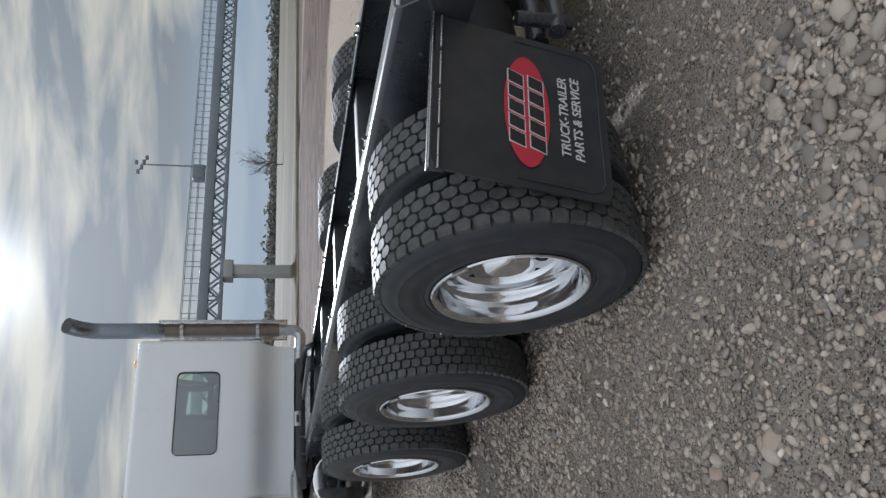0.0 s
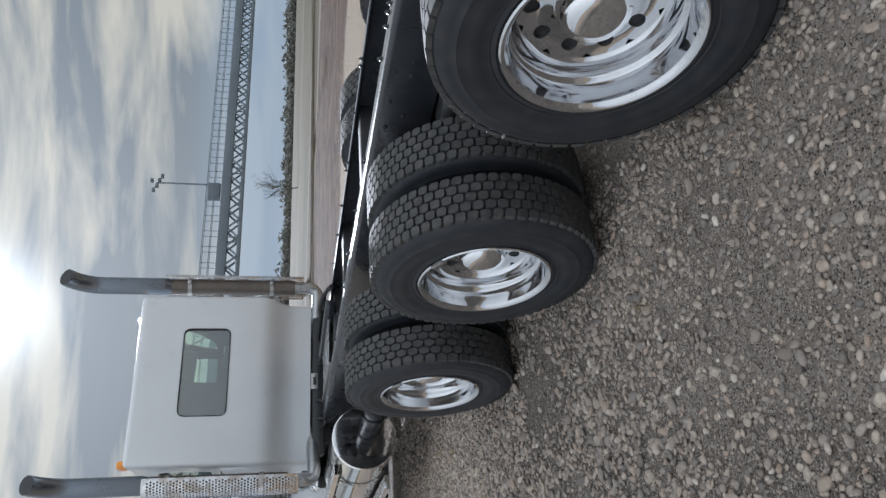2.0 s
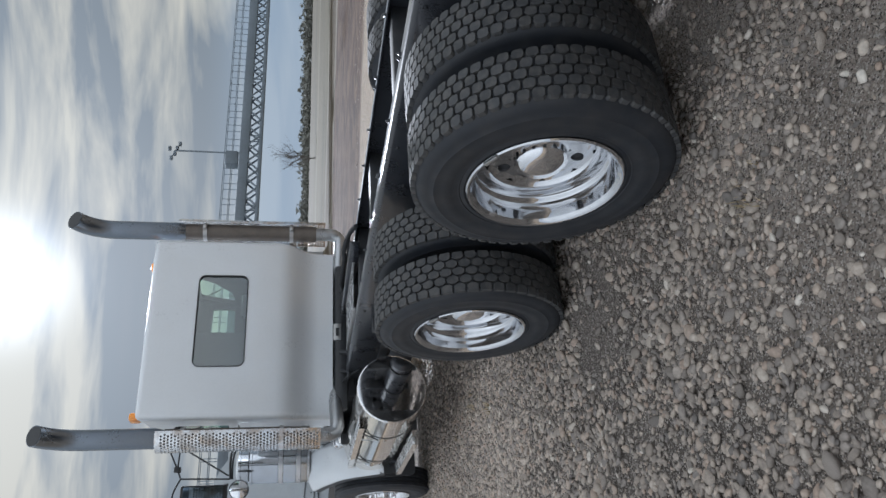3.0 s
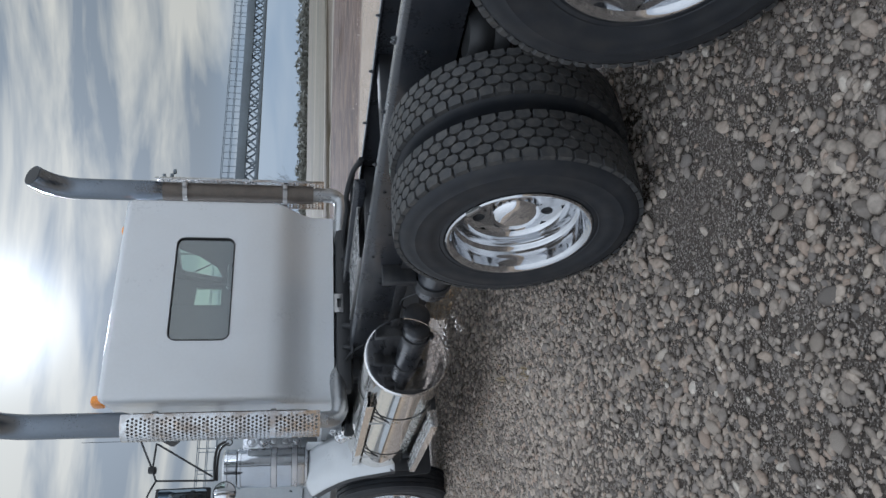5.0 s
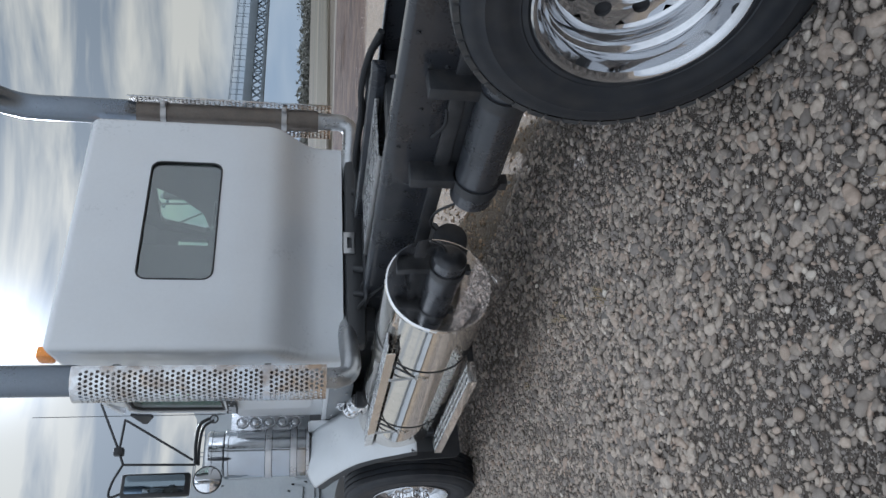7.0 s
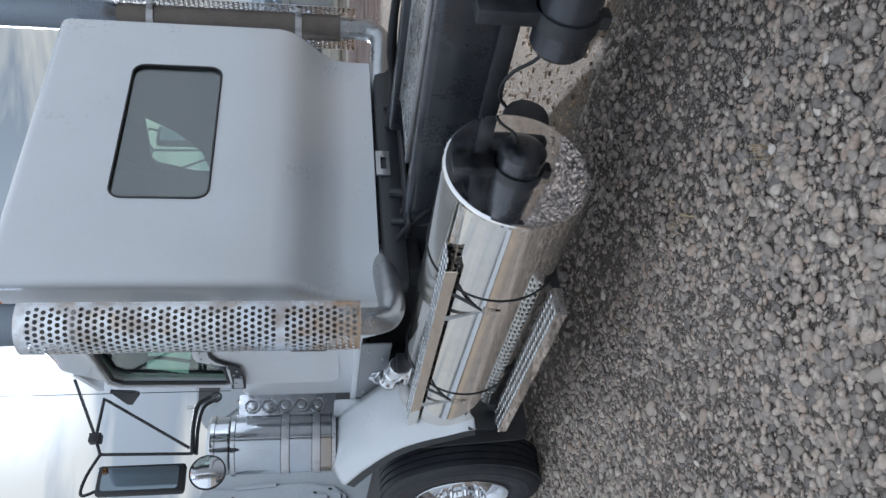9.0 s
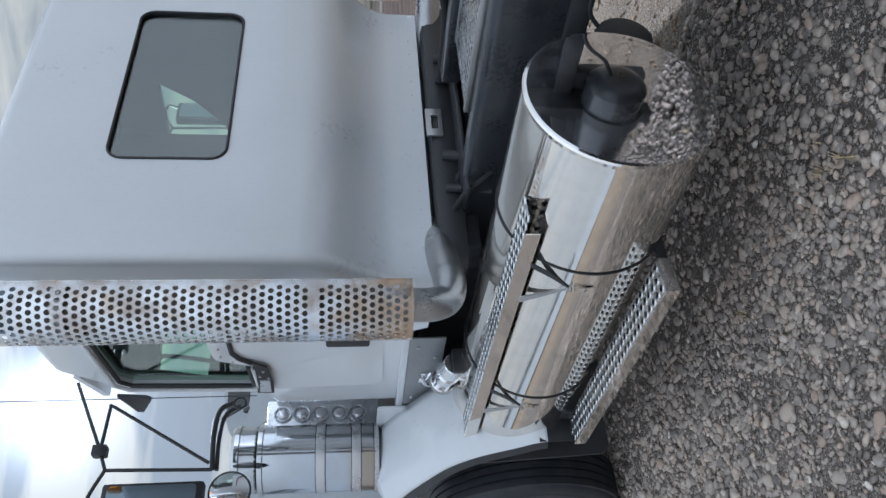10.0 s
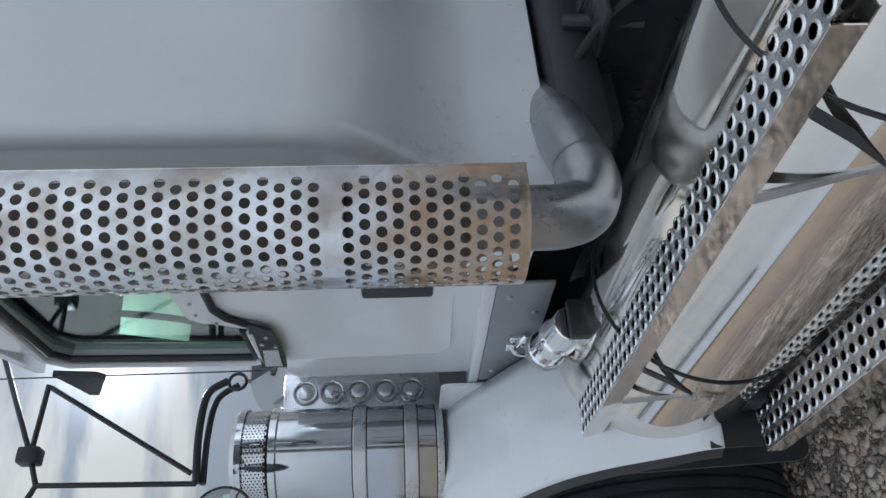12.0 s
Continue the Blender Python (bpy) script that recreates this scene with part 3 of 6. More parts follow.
def gravel(name, counts, area, seed, mat=STONE):
    """Rounded stones strewn over an area as one mesh; counts: (how many, least size, largest size, detail)."""
    rng = np.random.default_rng(seed)
    all_v, all_f, k = [], [], 0
    for count, small, large, sub in counts:
        kinds = [pebble_shape(sub, 10 * sub + i) for i in range(15)]
        for i in range(count):
            a, f = kinds[i % 15]
            x, y = rng.uniform(area[0], area[1]), rng.uniform(area[2], area[3])
            if noise.noise((x * 0.55, y * 0.55, 20)) < rng.uniform(-0.85, -0.05) and 0.01 < large < 0.03:
                continue
            # bare trodden dirt in patches
            bare = max(k * math.exp(-((x - px) / rx) ** 2 - ((y - py) / ry) ** 2) for px, py, rx, ry, k in BARE)
            if rng.random() < min(0.9, bare) and large < 0.04:
                continue
            # finer and dirtier by the tail, coarser by the cab, in drifts
            coarse = 0.82 + 0.26 * min(1.0, max(0.0, (y + 0.3) / 3.2)) + 0.36 * noise.noise((x * 0.9, y * 0.9, 40))
            r = small * (large / small) ** (rng.random() ** 1.45) * min(1.3, max(0.55, coarse))
            size = r * np.array([rng.uniform(0.68, 1.0), rng.uniform(0.9, 1.45), rng.uniform(0.36, 0.68)])
            q = Euler((rng.uniform(-0.5, 0.5), rng.uniform(-0.5, 0.5), rng.uniform(0, 6.28))).to_matrix()
            p = (a * size) @ np.array(q).T + np.array([x, y, ground_z(x, y) + size[2] * rng.uniform(-0.15, 0.85)])
            all_v.append(p)
            all_f.append(f + k)
            k += len(p)
    v, f = np.concatenate(all_v), np.concatenate(all_f)
    me = bpy.data.meshes.new(name)
    me.vertices.add(len(v))
    me.vertices.foreach_set("co", v.ravel().astype(np.float32))
    me.loops.add(f.size)
    me.loops.foreach_set("vertex_index", f.ravel().astype(np.int32))
    me.polygons.add(len(f))
    me.polygons.foreach_set("loop_start", (np.arange(len(f)) * 3).astype(np.int32))
    me.update(calc_edges=True)
    me.validate()
    me.materials.append(mat)
    me.shade_smooth()
    return tagged(new(name, me), "rounded grey and tan river gravel strewn on packed dirt", "gravel", kind="stuff")


ground = ground_sheet()


def cobbles(count, small, large, area, seed):
    """Single larger stones lying on the dirt, each a piece of its own."""
    rng = random.Random(seed)
    shapes = []
    for i in range(12):
        a, f = pebble_shape(2, 70 + i)
        me = bpy.data.meshes.new("stone")
        me.from_pydata(a.tolist(), [], f.tolist())
        me.materials.append(COBBLE)
        me.shade_smooth()
        shapes.append(me)
    for i in range(count):
        x, y = rng.uniform(area[0], area[1]), rng.uniform(area[2], area[3])
        r = small * (large / small) ** (rng.random() ** 1.6)
        size = Vector((r * rng.uniform(0.7, 1.0), r * rng.uniform(0.95, 1.4), r * rng.uniform(0.45, 0.75)))
        ob = new("stone", shapes[i % 12])
        ob.parent = ground
        ob.matrix_basis = Matrix.Translation((x, y, ground_z(x, y) + size.z * rng.uniform(0.1, 0.7))) @ Euler((rng.uniform(-0.3, 0.3), rng.uniform(-0.3, 0.3), rng.uniform(0, 6.28))).to_matrix().to_4x4() @ Matrix.Diagonal((*size, 1))


# ---- the truck ----
truck = empty("tractor_truck", "white three-drive-axle highway tractor with black frame and polished wheels", "truck")
TYRE_R, RIM_R, AXLE_Z = 0.553, 0.322, 0.536
AXLES = (0.039, 1.606, 3.142)
FACE_X = 1.265
FACE_SHIFT = dict(zip(AXLES, (-0.010, 0.0, 0.029)))
HOLE_TURN = dict(zip(AXLES, (2.5, -1.4, 4.9)))


def tyre_shape(r=TYRE_R, w=0.285):
    k = r - 0.545
    return revolve([(0.045, RIM_R - 0.008), (0.018, RIM_R - 0.002), (0.008, RIM_R + 0.012), (0.012, RIM_R + 0.028), (0.009, RIM_R + 0.032), (0.010, RIM_R + 0.038), (0.003, RIM_R + 0.064), (0.0, 0.405), (0.0, 0.424), (0.003, 0.447 + k), (0.0022, 0.450 + k), (0.0045, 0.455 + k), (0.010, 0.475 + k), (0.0105, 0.482 + k),
                    (0.016, 0.50 + k), (0.026, 0.518 + k), (0.040, 0.529 + k), (w - 0.040, 0.529 + k), (w - 0.026, 0.518 + k), (w - 0.010, 0.475 + k), (w, 0.425), (w - 0.004, RIM_R + 0.05), (w - 0.02, RIM_R), (w - 0.045, RIM_R - 0.008)], "X", 96)


def tread_shape(r=TYRE_R, w=0.285, brick=False):
    """Rows of six-sided (or brick-like) blocks with slanted sides, staggered row by row."""
    s = Shape()
    rows, n = 5, (64 if brick else 50)
    pitch = (w - 0.050) / rows
    for row in range(rows):
        cx = 0.025 + pitch * (row + 0.5)
        edge = row in (0, rows - 1)
        hx, ha = pitch * 0.5, math.pi / n
        for i in range(n):
            ca = 2 * math.pi * (i + 0.5 * (row % 2)) / n
            hexa = [(-1, -0.48), (-0.45, -0.96), (0.45, -0.96), (1, -0.48), (1, 0.48), (0.45, 0.96), (-0.45, 0.96), (-1, 0.48)]
            if brick:
                hexa = [(-0.97, -0.60), (-0.62, -0.93), (0.62, -0.86), (0.97, -0.52), (0.97, 0.60), (0.62, 0.93), (-0.62, 0.86), (-0.97, 0.52)]
            elif edge:
                out = -1 if row == 0 else 1
                hexa = [(out * px, pa) for px, pa in ((1.05, -0.86), (-0.45, -0.96), (-1, -0.48), (-1, 0.48), (-0.45, 0.96), (1.05, 0.86))]
            v = []
            for scale, rad in ((0.98, r - 0.020), (0.92, r - 0.0015), (0.88, r)):
                for px, pa in hexa:
                    x, a = cx + hx * px * scale, ca + ha * pa * scale
                    drop = 0.010 * max(0.0, abs(x - w / 2) / (w / 2) - 0.55) ** 2 * 5
                    rr = rad - drop
                    v.append((x, rr * math.cos(a), rr * math.sin(a)))
            m = len(hexa)
            f = [tuple(range(2 * m, 3 * m))]
            for ring in (0, m):
                f += [(ring + k, ring + (k + 1) % m, ring + m + (k + 1) % m, ring + m + k) for k in range(m)]
            s.add(v, f)
    return s


def rim_shape():
    """Deep polished dish: flange, stepped barrel, and a disc with ten hand holes."""
    s = revolve([(0.022, RIM_R - 0.004), (0.006, RIM_R + 0.004), (0.0, RIM_R - 0.002), (0.002, RIM_R - 0.010), (0.010, RIM_R - 0.017), (0.020, 0.2965), (0.060, 0.2935), (0.096, 0.2885), (0.104, 0.284), (0.109, 0.275), (0.116, 0.270),
                 (0.150, 0.2665), (0.172, 0.259), (0.184, 0.247)], "X", 80)

    def put(u, v, depth=0.0):
        a, rad = u, v
        x = 0.184 + 0.016 * math.sin(math.pi * min(1, max(0, (0.247 - rad) / 0.117))) + depth
        return (x, rad * math.cos(a), rad * math.sin(a))

    for i in range(10):
        a0 = 2 * math.pi * i / 10
        step, seg, hr = 2 * math.pi / 10, 24, 0.028
        outer, inner = [], []
        for k in range(seg):
            t = 2 * math.pi * (k + 0.5) / seg
            c, n = math.cos(t), math.sin(t)
            q = max(abs(c), abs(n))
            outer.append((a0 + step / 2 * c / q, 0.1885 + 0.0585 * n / q))
            inner.append((a0 + hr * c / 0.196, 0.196 + hr * n))
        pts, steps = [], 6
        for q in range(steps + 1):
            w = q / steps
            pts += [put(o[0] + (p[0] - o[0]) * w, o[1] + (p[1] - o[1]) * w) for o, p in zip(outer, inner)]
        pts += [put(p[0], p[1], 0.018) for p in inner]
        s.add(pts, [(q * seg + k, q * seg + (k + 1) % seg, (q + 1) * seg + (k + 1) % seg, (q + 1) * seg + k) for q in range(steps + 1) for k in range(seg)])
    s.join(revolve([(0.184, 0.130), (0.180, 0.122), (0.182, 0.10)], "X", 60))
    return s


def build_dual(brick=False):
    """Outer wheel of a pair: rim with tyre, tread and hub cover under it, face towards -X."""
    wheel = part("drive_wheel", rim_shape(), ALLOY, truck, "polished alloy disc wheel with hand holes")
    part("tyre", tyre_shape(), RUBBER, wheel, "black drive tyre")
    part("tread", tread_shape(brick=brick), TREAD, wheel, "dusty blocky drive tread", angle=25)
    part("hub_cover", revolve([(0.185, 0.124), (0.176, 0.122), (0.170, 0.112), (0.160, 0.106), (0.130, 0.1055), (0.125, 0.110), (0.118, 0.110), (0.112, 0.103), (0.100, 0.092), (0.093, 0.062), (0.090, 0.03), (0.089, 0.0)], "X", 64), CHROME, wheel, "chrome hub cover")
    part("drum", revolve([(0.215, 0.02), (0.215, 0.245), (0.33, 0.245)], "X", 48), GREASY, wheel, "dark brake drum")
    part("valve_stem", tube([(0.185, 0.215 * math.cos(2.2), 0.215 * math.sin(2.2)), (0.150, 0.225 * math.cos(2.2), 0.225 * math.sin(2.2)), (0.125, 0.228 * math.cos(2.2), 0.228 * math.sin(2.2))], 0.0045, 8), DULL_STEEL, wheel, "steel valve stem")
    part("wheel_weight", box(-0.010, 0.004, -0.035, 0.035, RIM_R - 0.012, RIM_R + 0.006, 0.003).moved(Matrix.Rotation(0.6, 4, "X")), DULL_STEEL, wheel, "clip-on balance weight")
    return wheel


def build_inner(brick=False):
    wheel = part("inner_wheel", revolve([(0.02, RIM_R - 0.004), (0.0, RIM_R), (0.012, RIM_R - 0.02), (0.06, 0.29), (0.16, 0.28), (0.285, 0.30)], "X", 48), DULL_STEEL, truck, "dull inner wheel rim")
    part("tyre", tyre_shape(), RUBBER, wheel, "black drive tyre")
    part("tread", tread_shape(brick=brick), TREAD, wheel, "dusty blocky drive tread", angle=25)
    return wheel


plain_set, brick_set = (build_dual(), build_inner()), (build_dual(True), build_inner(True))
turn = random.Random(4)
placed = set()
for side in (-1, 1):
    for y in AXLES:
        for base, depth in zip(brick_set if y == AXLES[1] else plain_set, (0.0, 0.335)):
            m = Matrix.Translation((side * (FACE_X - depth + FACE_SHIFT[y] * (side < 0)), y, AXLE_Z)) @ (Matrix.Identity(4) if side < 0 else Matrix.Rotation(math.pi, 4, "Z")) @ Matrix.Rotation(turn.uniform(0, 6.28) if side > 0 or depth else radians(HOLE_TURN[y]), 4, "X")
            if base.name in placed:
                copy_thing(base, m)
            else:
                base.matrix_basis = m
                placed.add(base.name)

# frame rails: C-channels with a rounded top edge
RAIL_X, RAIL_TOP, RAIL_H = 0.43, 1.06, 0.29


def rail_shape(side):
    x0, t, fl = side * RAIL_X, 0.009, 0.089
    rr = 0.034
    prof = [(rr - rr * math.cos(a), -rr + rr * math.sin(a)) for a in [math.pi / 2 * k / 7 for k in range(8)]]
    prof += [(fl, 0), (fl, -t), (t + 0.02, -t), (t, -t - 0.02), (t, -RAIL_H + t), (fl, -RAIL_H + t), (fl, -RAIL_H), (0.012, -RAIL_H), (0.003, -RAIL_H + 0.004), (0, -RAIL_H + 0.012)]
    ys = [-0.61, -0.3, 1.0, 3.0, 5.0, 7.0, 9.6]
    # the rear ends are cut on a slant
    v = [(x0 - side * a, y + (0.8 * b if y < -0.6 else 0), RAIL_TOP + b) for y in ys for a, b in prof]
    n = len(prof)
    f = [(i * n + k, i * n + (k + 1) % n, (i + 1) * n + (k + 1) % n, (i + 1) * n + k) for i in range(len(ys) - 1) for k in range(n)]
    return Shape().add(v, f + [tuple(range(n)), tuple(range((len(ys) - 1) * n, len(ys) * n))])


for side in (-1, 1):
    rail = part("frame_rail", rail_shape(side), BLACK, truck, "glossy black frame rail with bolt heads")
    bolts = Shape()
    br = random.Random(7 + side)
    for y in [-0.5 + 0.095 * i for i in range(62)]:
        for z in (RAIL_TOP - 0.06, RAIL_TOP - 0.14, RAIL_TOP - 0.22):
            if br.random() < 0.16:
                bolts.join(revolve([(0, 0.0), (0.010, 0.0), (0.010, 0.009), (0.0, 0.011), (0.0, 0.016), (-0.003, 0.016)], "X", 6).moved(Matrix.Translation((side * (RAIL_X + 0.001), y, z)) @ Matrix.Diagonal((side, 1, 1, 1))))
    tagged(part("bolts", bolts, GREASY, rail), kind="stuff")
# cross members, axles, suspension
for y in (-0.54, 0.81, 2.38, 3.85, 5.0, 5.9):
    part("cross_member", box(-RAIL_X + 0.012, RAIL_X - 0.012, y - 0.06, y + 0.06, 0.79, 1.03), GREASY, truck)
for y in AXLES:
    part("axle", tube([(-0.95, y, AXLE_Z), (-0.35, y, AXLE_Z), (-0.2, y, AXLE_Z), (0.2, y, AXLE_Z), (0.35, y, AXLE_Z), (0.95, y, AXLE_Z)], 0.085, 20, radii=[0.075, 0.075, 0.20, 0.20, 0.075, 0.075]), GREASY, truck, "greasy black drive axle with round housing")
    for side in (-1, 1):
        part("air_spring", revolve([(0, 0.0), (0, 0.10), (0.02, 0.125), (0.05, 0.13), (0.09, 0.115), (0.12, 0.13), (0.17, 0.125), (0.20, 0.10), (0.20, 0)], "Z", 32).moved(Matrix.Translation((side * 0.44, y - 0.34, 0.56))), TRIM, truck, "black rubber air spring")
        part("trailing_arm", box(side * 0.44 - 0.05, side * 0.44 + 0.05, y - 0.45, y + 0.55, 0.44, 0.53), GREASY, truck)
        part("hanger", box(side * 0.44 - 0.045, side * 0.44 + 0.045, y + 0.50, y + 0.62, 0.42, 0.86), GREASY, truck)
        part("brake_chamber", revolve([(0, 0), (0, 0.07), (0.02, 0.085), (0.09, 0.085), (0.10, 0.095), (0.12, 0.095), (0.13, 0.085), (0.19, 0.08), (0.20, 0.0)], "Y", 28).moved(Matrix.Translation((side * 0.56, y + 0.14, 0.72))), GREASY, truck, "black brake chamber")
for y0, y1 in ((-0.46, 0.72), (0.90, 2.30), (2.46, 3.75), (3.95, 4.9)):
    part("frame_plate", box(-0.415, 0.415, y0, y1, 0.84, 0.87, 0.006), GREASY, truck)
part("drive_shaft", tube([(0.0, -0.1, 0.56), (0.0, 3.0, 0.58), (0.0, 6.4, 0.78)], 0.06, 20), GREASY, truck)

# mud flap with its hanger bar, hung askew: its inner end lower
ASKEW = Matrix.Translation((-0.775, 0, 0.61)) @ Matrix.Rotation(radians(6.5), 4, "Y") @ Matrix.Translation((0.775, 0, -0.61))
flap = part("mud_flap", plate(round_rect(-1.115, -0.435, 0.275, 0.945, 0.06), 0.009, lambda a, b, d: (a, -0.735 + d + 0.12 * (0.945 - b), b)).moved(ASKEW), FLAP, truck, "black rubber mud flap with a red oval emblem")
edge_y = -0.738 + 0.12 * 0.64
part("flap_border", tube([(-1.085, -0.738 + 0.12 * 0.3, 0.64), (-1.085, edge_y - 0.006, 0.355), (-1.07, edge_y - 0.002, 0.32), (-1.035, edge_y, 0.305), (-0.515, edge_y, 0.305), (-0.48, edge_y - 0.002, 0.32), (-0.465, edge_y - 0.006, 0.355), (-0.465, -0.738 + 0.12 * 0.3, 0.64)], 0.0035, 8).moved(ASKEW), FLAP, flap)
part("hanger_bar", box(-1.13, -0.42, -0.750, -0.722, 0.952, 0.962, 0.004).moved(ASKEW), BLACK, flap, "black flap hanger bar")
# bright strip added for the sun glint along the bar's edge
part("hanger_edge", box(-1.13, -0.42, -0.7535, -0.7495, 0.955, 0.959, 0.001).moved(ASKEW), SATIN, flap, "thin bright strip standing in for the glint on the hanger edge")
part("hanger_web", box(-1.125, -0.425, -0.729, -0.722, 0.90, 0.956, 0.003).moved(ASKEW), BLACK, flap)
# clamp strips in bright metal, to carry the same glints
for i in range(4):
    part("clamp_strip", box(-1.12 + 0.172 * i, -0.965 + 0.172 * i, -0.752, -0.738, 0.922, 0.928, 0.002).moved(ASKEW), SATIN, flap, "bright thin clamp strip")


def flap_put(a, b, d):
    """a: along the flap from its middle; b: up from its middle."""
    z = 0.61 + b
    return (-0.775 + a, -0.737 - d + 0.12 * (0.945 - z), z)


def print_put(a, b, d):
    """As flap_put, for print that is set a little askew on the rubber."""
    c, s = math.cos(radians(-6.5)), math.sin(radians(-6.5))
    return flap_put(a * c - b * s, a * s + b * c, d)


EX, EZ = -0.010, -0.014
part("emblem", plate([(EX + 0.250 * math.cos(2 * math.pi * k / 48), EZ + 0.088 * math.sin(2 * math.pi * k / 48)) for k in range(48)], 0.002, print_put), RED, flap, "red oval emblem")
# emblem's two slanted rows, drawn as plain blocks with a pale edge
for row, (z0, x0, n) in enumerate(((0.088, -0.180, 5), (0.010, -0.190, 5))):
    for i in range(n):
        for grow, depth, mat, nm in ((0.004, 0.003, PRINT, "emblem_edge"), (0.0, 0.0045, PRINT_DARK, "emblem_block")):
            xa, xb = x0 + 0.068 * i - grow, x0 + 0.068 * i + 0.052 + grow
            za, zb = EZ - 0.075 + z0 - grow, EZ - 0.075 + z0 + 0.056 + grow
            part(nm, plate([(xa, za), (xb, za), (xb + 0.018, zb), (xa + 0.018, zb)], depth, print_put), mat, flap)


def lettering(text, size, a, b, parent, mat):
    cu = bpy.data.curves.new("lettering", "FONT")
    cu.body, cu.size, cu.extrude, cu.shear, cu.offset = text, size, 0.0008, 0.12, size * 0.012
    cu.align_x = "CENTER"
    tmp = bpy.data.objects.new("lettering", cu)
    scene.collection.objects.link(tmp)
    bpy.context.view_layer.update()
    me = bpy.data.meshes.new_from_object(tmp.evaluated_get(bpy.context.evaluated_depsgraph_get()))
    bpy.data.objects.remove(tmp)
    me.materials.clear()
    me.materials.append(mat)
    for v in me.vertices:
        v.co = print_put(a + v.co.x, b + v.co.y, 0.002 + v.co.z)
    ob = new("lettering", me)
    ob.parent = parent
    return tagged(ob, "white printed lettering: " + text.lower())


lettering("TRUCK-TRAILER", 0.050, 0.0, -0.176, flap, PRINT)
lettering("PARTS & SERVICE", 0.050, 0.0, -0.229, flap, PRINT)
# rear end of the frame: end plate and tube
flap.location = (-0.030, 0.121, 0)
part("end_plate", box(-0.41, 0.41, -0.685, -0.67, 0.80, 0.96), BLACK, truck, "black frame end plate")
part("rear_tube", tube([(-0.37, -0.44, 0.44), (0.37, -0.44, 0.44)], 0.045, 16), BLACK, truck)
part("flap_arm", tube([(-0.10, -0.49, 0.36), (-0.30, -0.53, 0.38), (-0.40, -0.55, 0.40)], 0.034, 12), BLACK, truck, "black cross tube")
part("flap_arm", tube([(-0.335, -0.54, 0.33), (-0.335, -0.54, 0.56)], 0.03, 12), BLACK, truck)

# deck behind the cab: perforated plate between the rails
cells = [(-0.30 + 0.035 * i, -0.265 + 0.035 * i, 5.05 + 0.035 * j, 5.085 + 0.035 * j, 0.0135) for i in range(12) for j in range(28)]
deck = part("deck_plate", perforated(cells, lambda u, v, d=0: (u, v, 1.075 - d), 8, 0.004), TREAD_PLATE, truck, "perforated bright deck plate")
part("deck_edge", box(-0.325, -0.300, 5.05, 6.03, 1.055, 1.082, 0.004), DULL_STEEL, deck)
part("deck_edge", box(0.120, 0.135, 5.05, 6.03, 1.055, 1.082, 0.004), DULL_STEEL, deck)
part("deck_beam", box(0.14, 0.24, 4.85, 6.28, 1.03, 1.115, 0.012), BLACK, truck, "black channel beside the deck plate")
part("air_line", tube(curve([(0.30, 4.7, 1.07), (0.32, 4.9, 1.12), (0.27, 5.1, 1.15), (0.33, 5.4, 1.13), (0.29, 5.8, 1.14), (0.34, 6.1, 1.10), (0.30, 6.4, 1.10)]), 0.020, 10), HOSE, truck, "black hose bundle along the frame")
part("air_line", tube(curve([(0.36, 4.8, 1.06), (0.38, 5.0, 1.11), (0.34, 5.3, 1.10), (0.38, 5.7, 1.12), (0.36, 6.3, 1.08)]), 0.016, 10), HOSE, truck, "black hose bundle along the frame")
# clusters of small bolts and a few fittings along the inner flanges
fit_rng = random.Random(11)
for side in (-1, 1):
    heads = Shape()
    for y in (0.25, 0.33, 0.74, 0.80, 0.86, 1.1, 1.85, 1.92, 2.35, 2.9, 2.97, 3.45, 3.9, 4.4):
        heads.join(revolve([(0, 0.011), (0.010, 0.011), (0.012, 0.008), (0.022, 0.006), (0.023, 0)], "Z", 6).moved(Matrix.Translation((side * (0.365 + fit_rng.uniform(-0.008, 0.008)), y + fit_rng.uniform(-0.03, 0.03), RAIL_TOP))))
    tagged(part("flange_bolts", heads, BLACK, truck), kind="stuff")
# air tank slung under the rail in two saddles, with dark filler panels added behind it
y0, y1, r = 3.78, 5.14, 0.118
tank = part("air_tank", revolve([(y0, 0.0), (y0 + 0.005, 0.06), (y0 + 0.02, 0.10), (y0 + 0.045, r), (y1 - 0.045, r), (y1 - 0.02, 0.10), (y1 - 0.005, 0.06), (y1, 0.0)], "Y", 40).moved(Matrix.Translation((-0.515, 0, 0.570))), BLACK, truck, "glossy black air tank in two saddles")
for y in (4.30, 4.96):
    saddle = part("tank_saddle", revolve([(y - 0.034, r + 0.001), (y - 0.034, r + 0.012), (y + 0.034, r + 0.012), (y + 0.034, r + 0.001)], "Y", 40).moved(Matrix.Translation((-0.515, 0, 0.570))), GREASY, tank, "black saddle band")
    part("saddle_arm", box(-0.56, -0.42, y - 0.034, y + 0.034, 0.67, 0.93, 0.008), GREASY, saddle)
    part("saddle_lug", box(-0.56, -0.49, y - 0.030, y + 0.030, 0.405, 0.448, 0.006), GREASY, saddle)
    part("saddle_bolt", tube([(-0.525, y, 0.38), (-0.525, y, 0.41)], 0.009, 8), DULL_STEEL, saddle)
part("hose_clip", tube(curve([(-0.44, 4.72, 0.84), (-0.47, 4.66, 0.83), (-0.48, 4.58, 0.80), (-0.45, 4.50, 0.80)]), 0.009, 8), HOSE, truck)
# added to close the gap between rail and tank
part("back_panel", box(-0.425, -0.36, 3.55, 5.08, 0.42, 0.80, 0.01), GREASY, truck, "dark filler panel added under the frame rail")
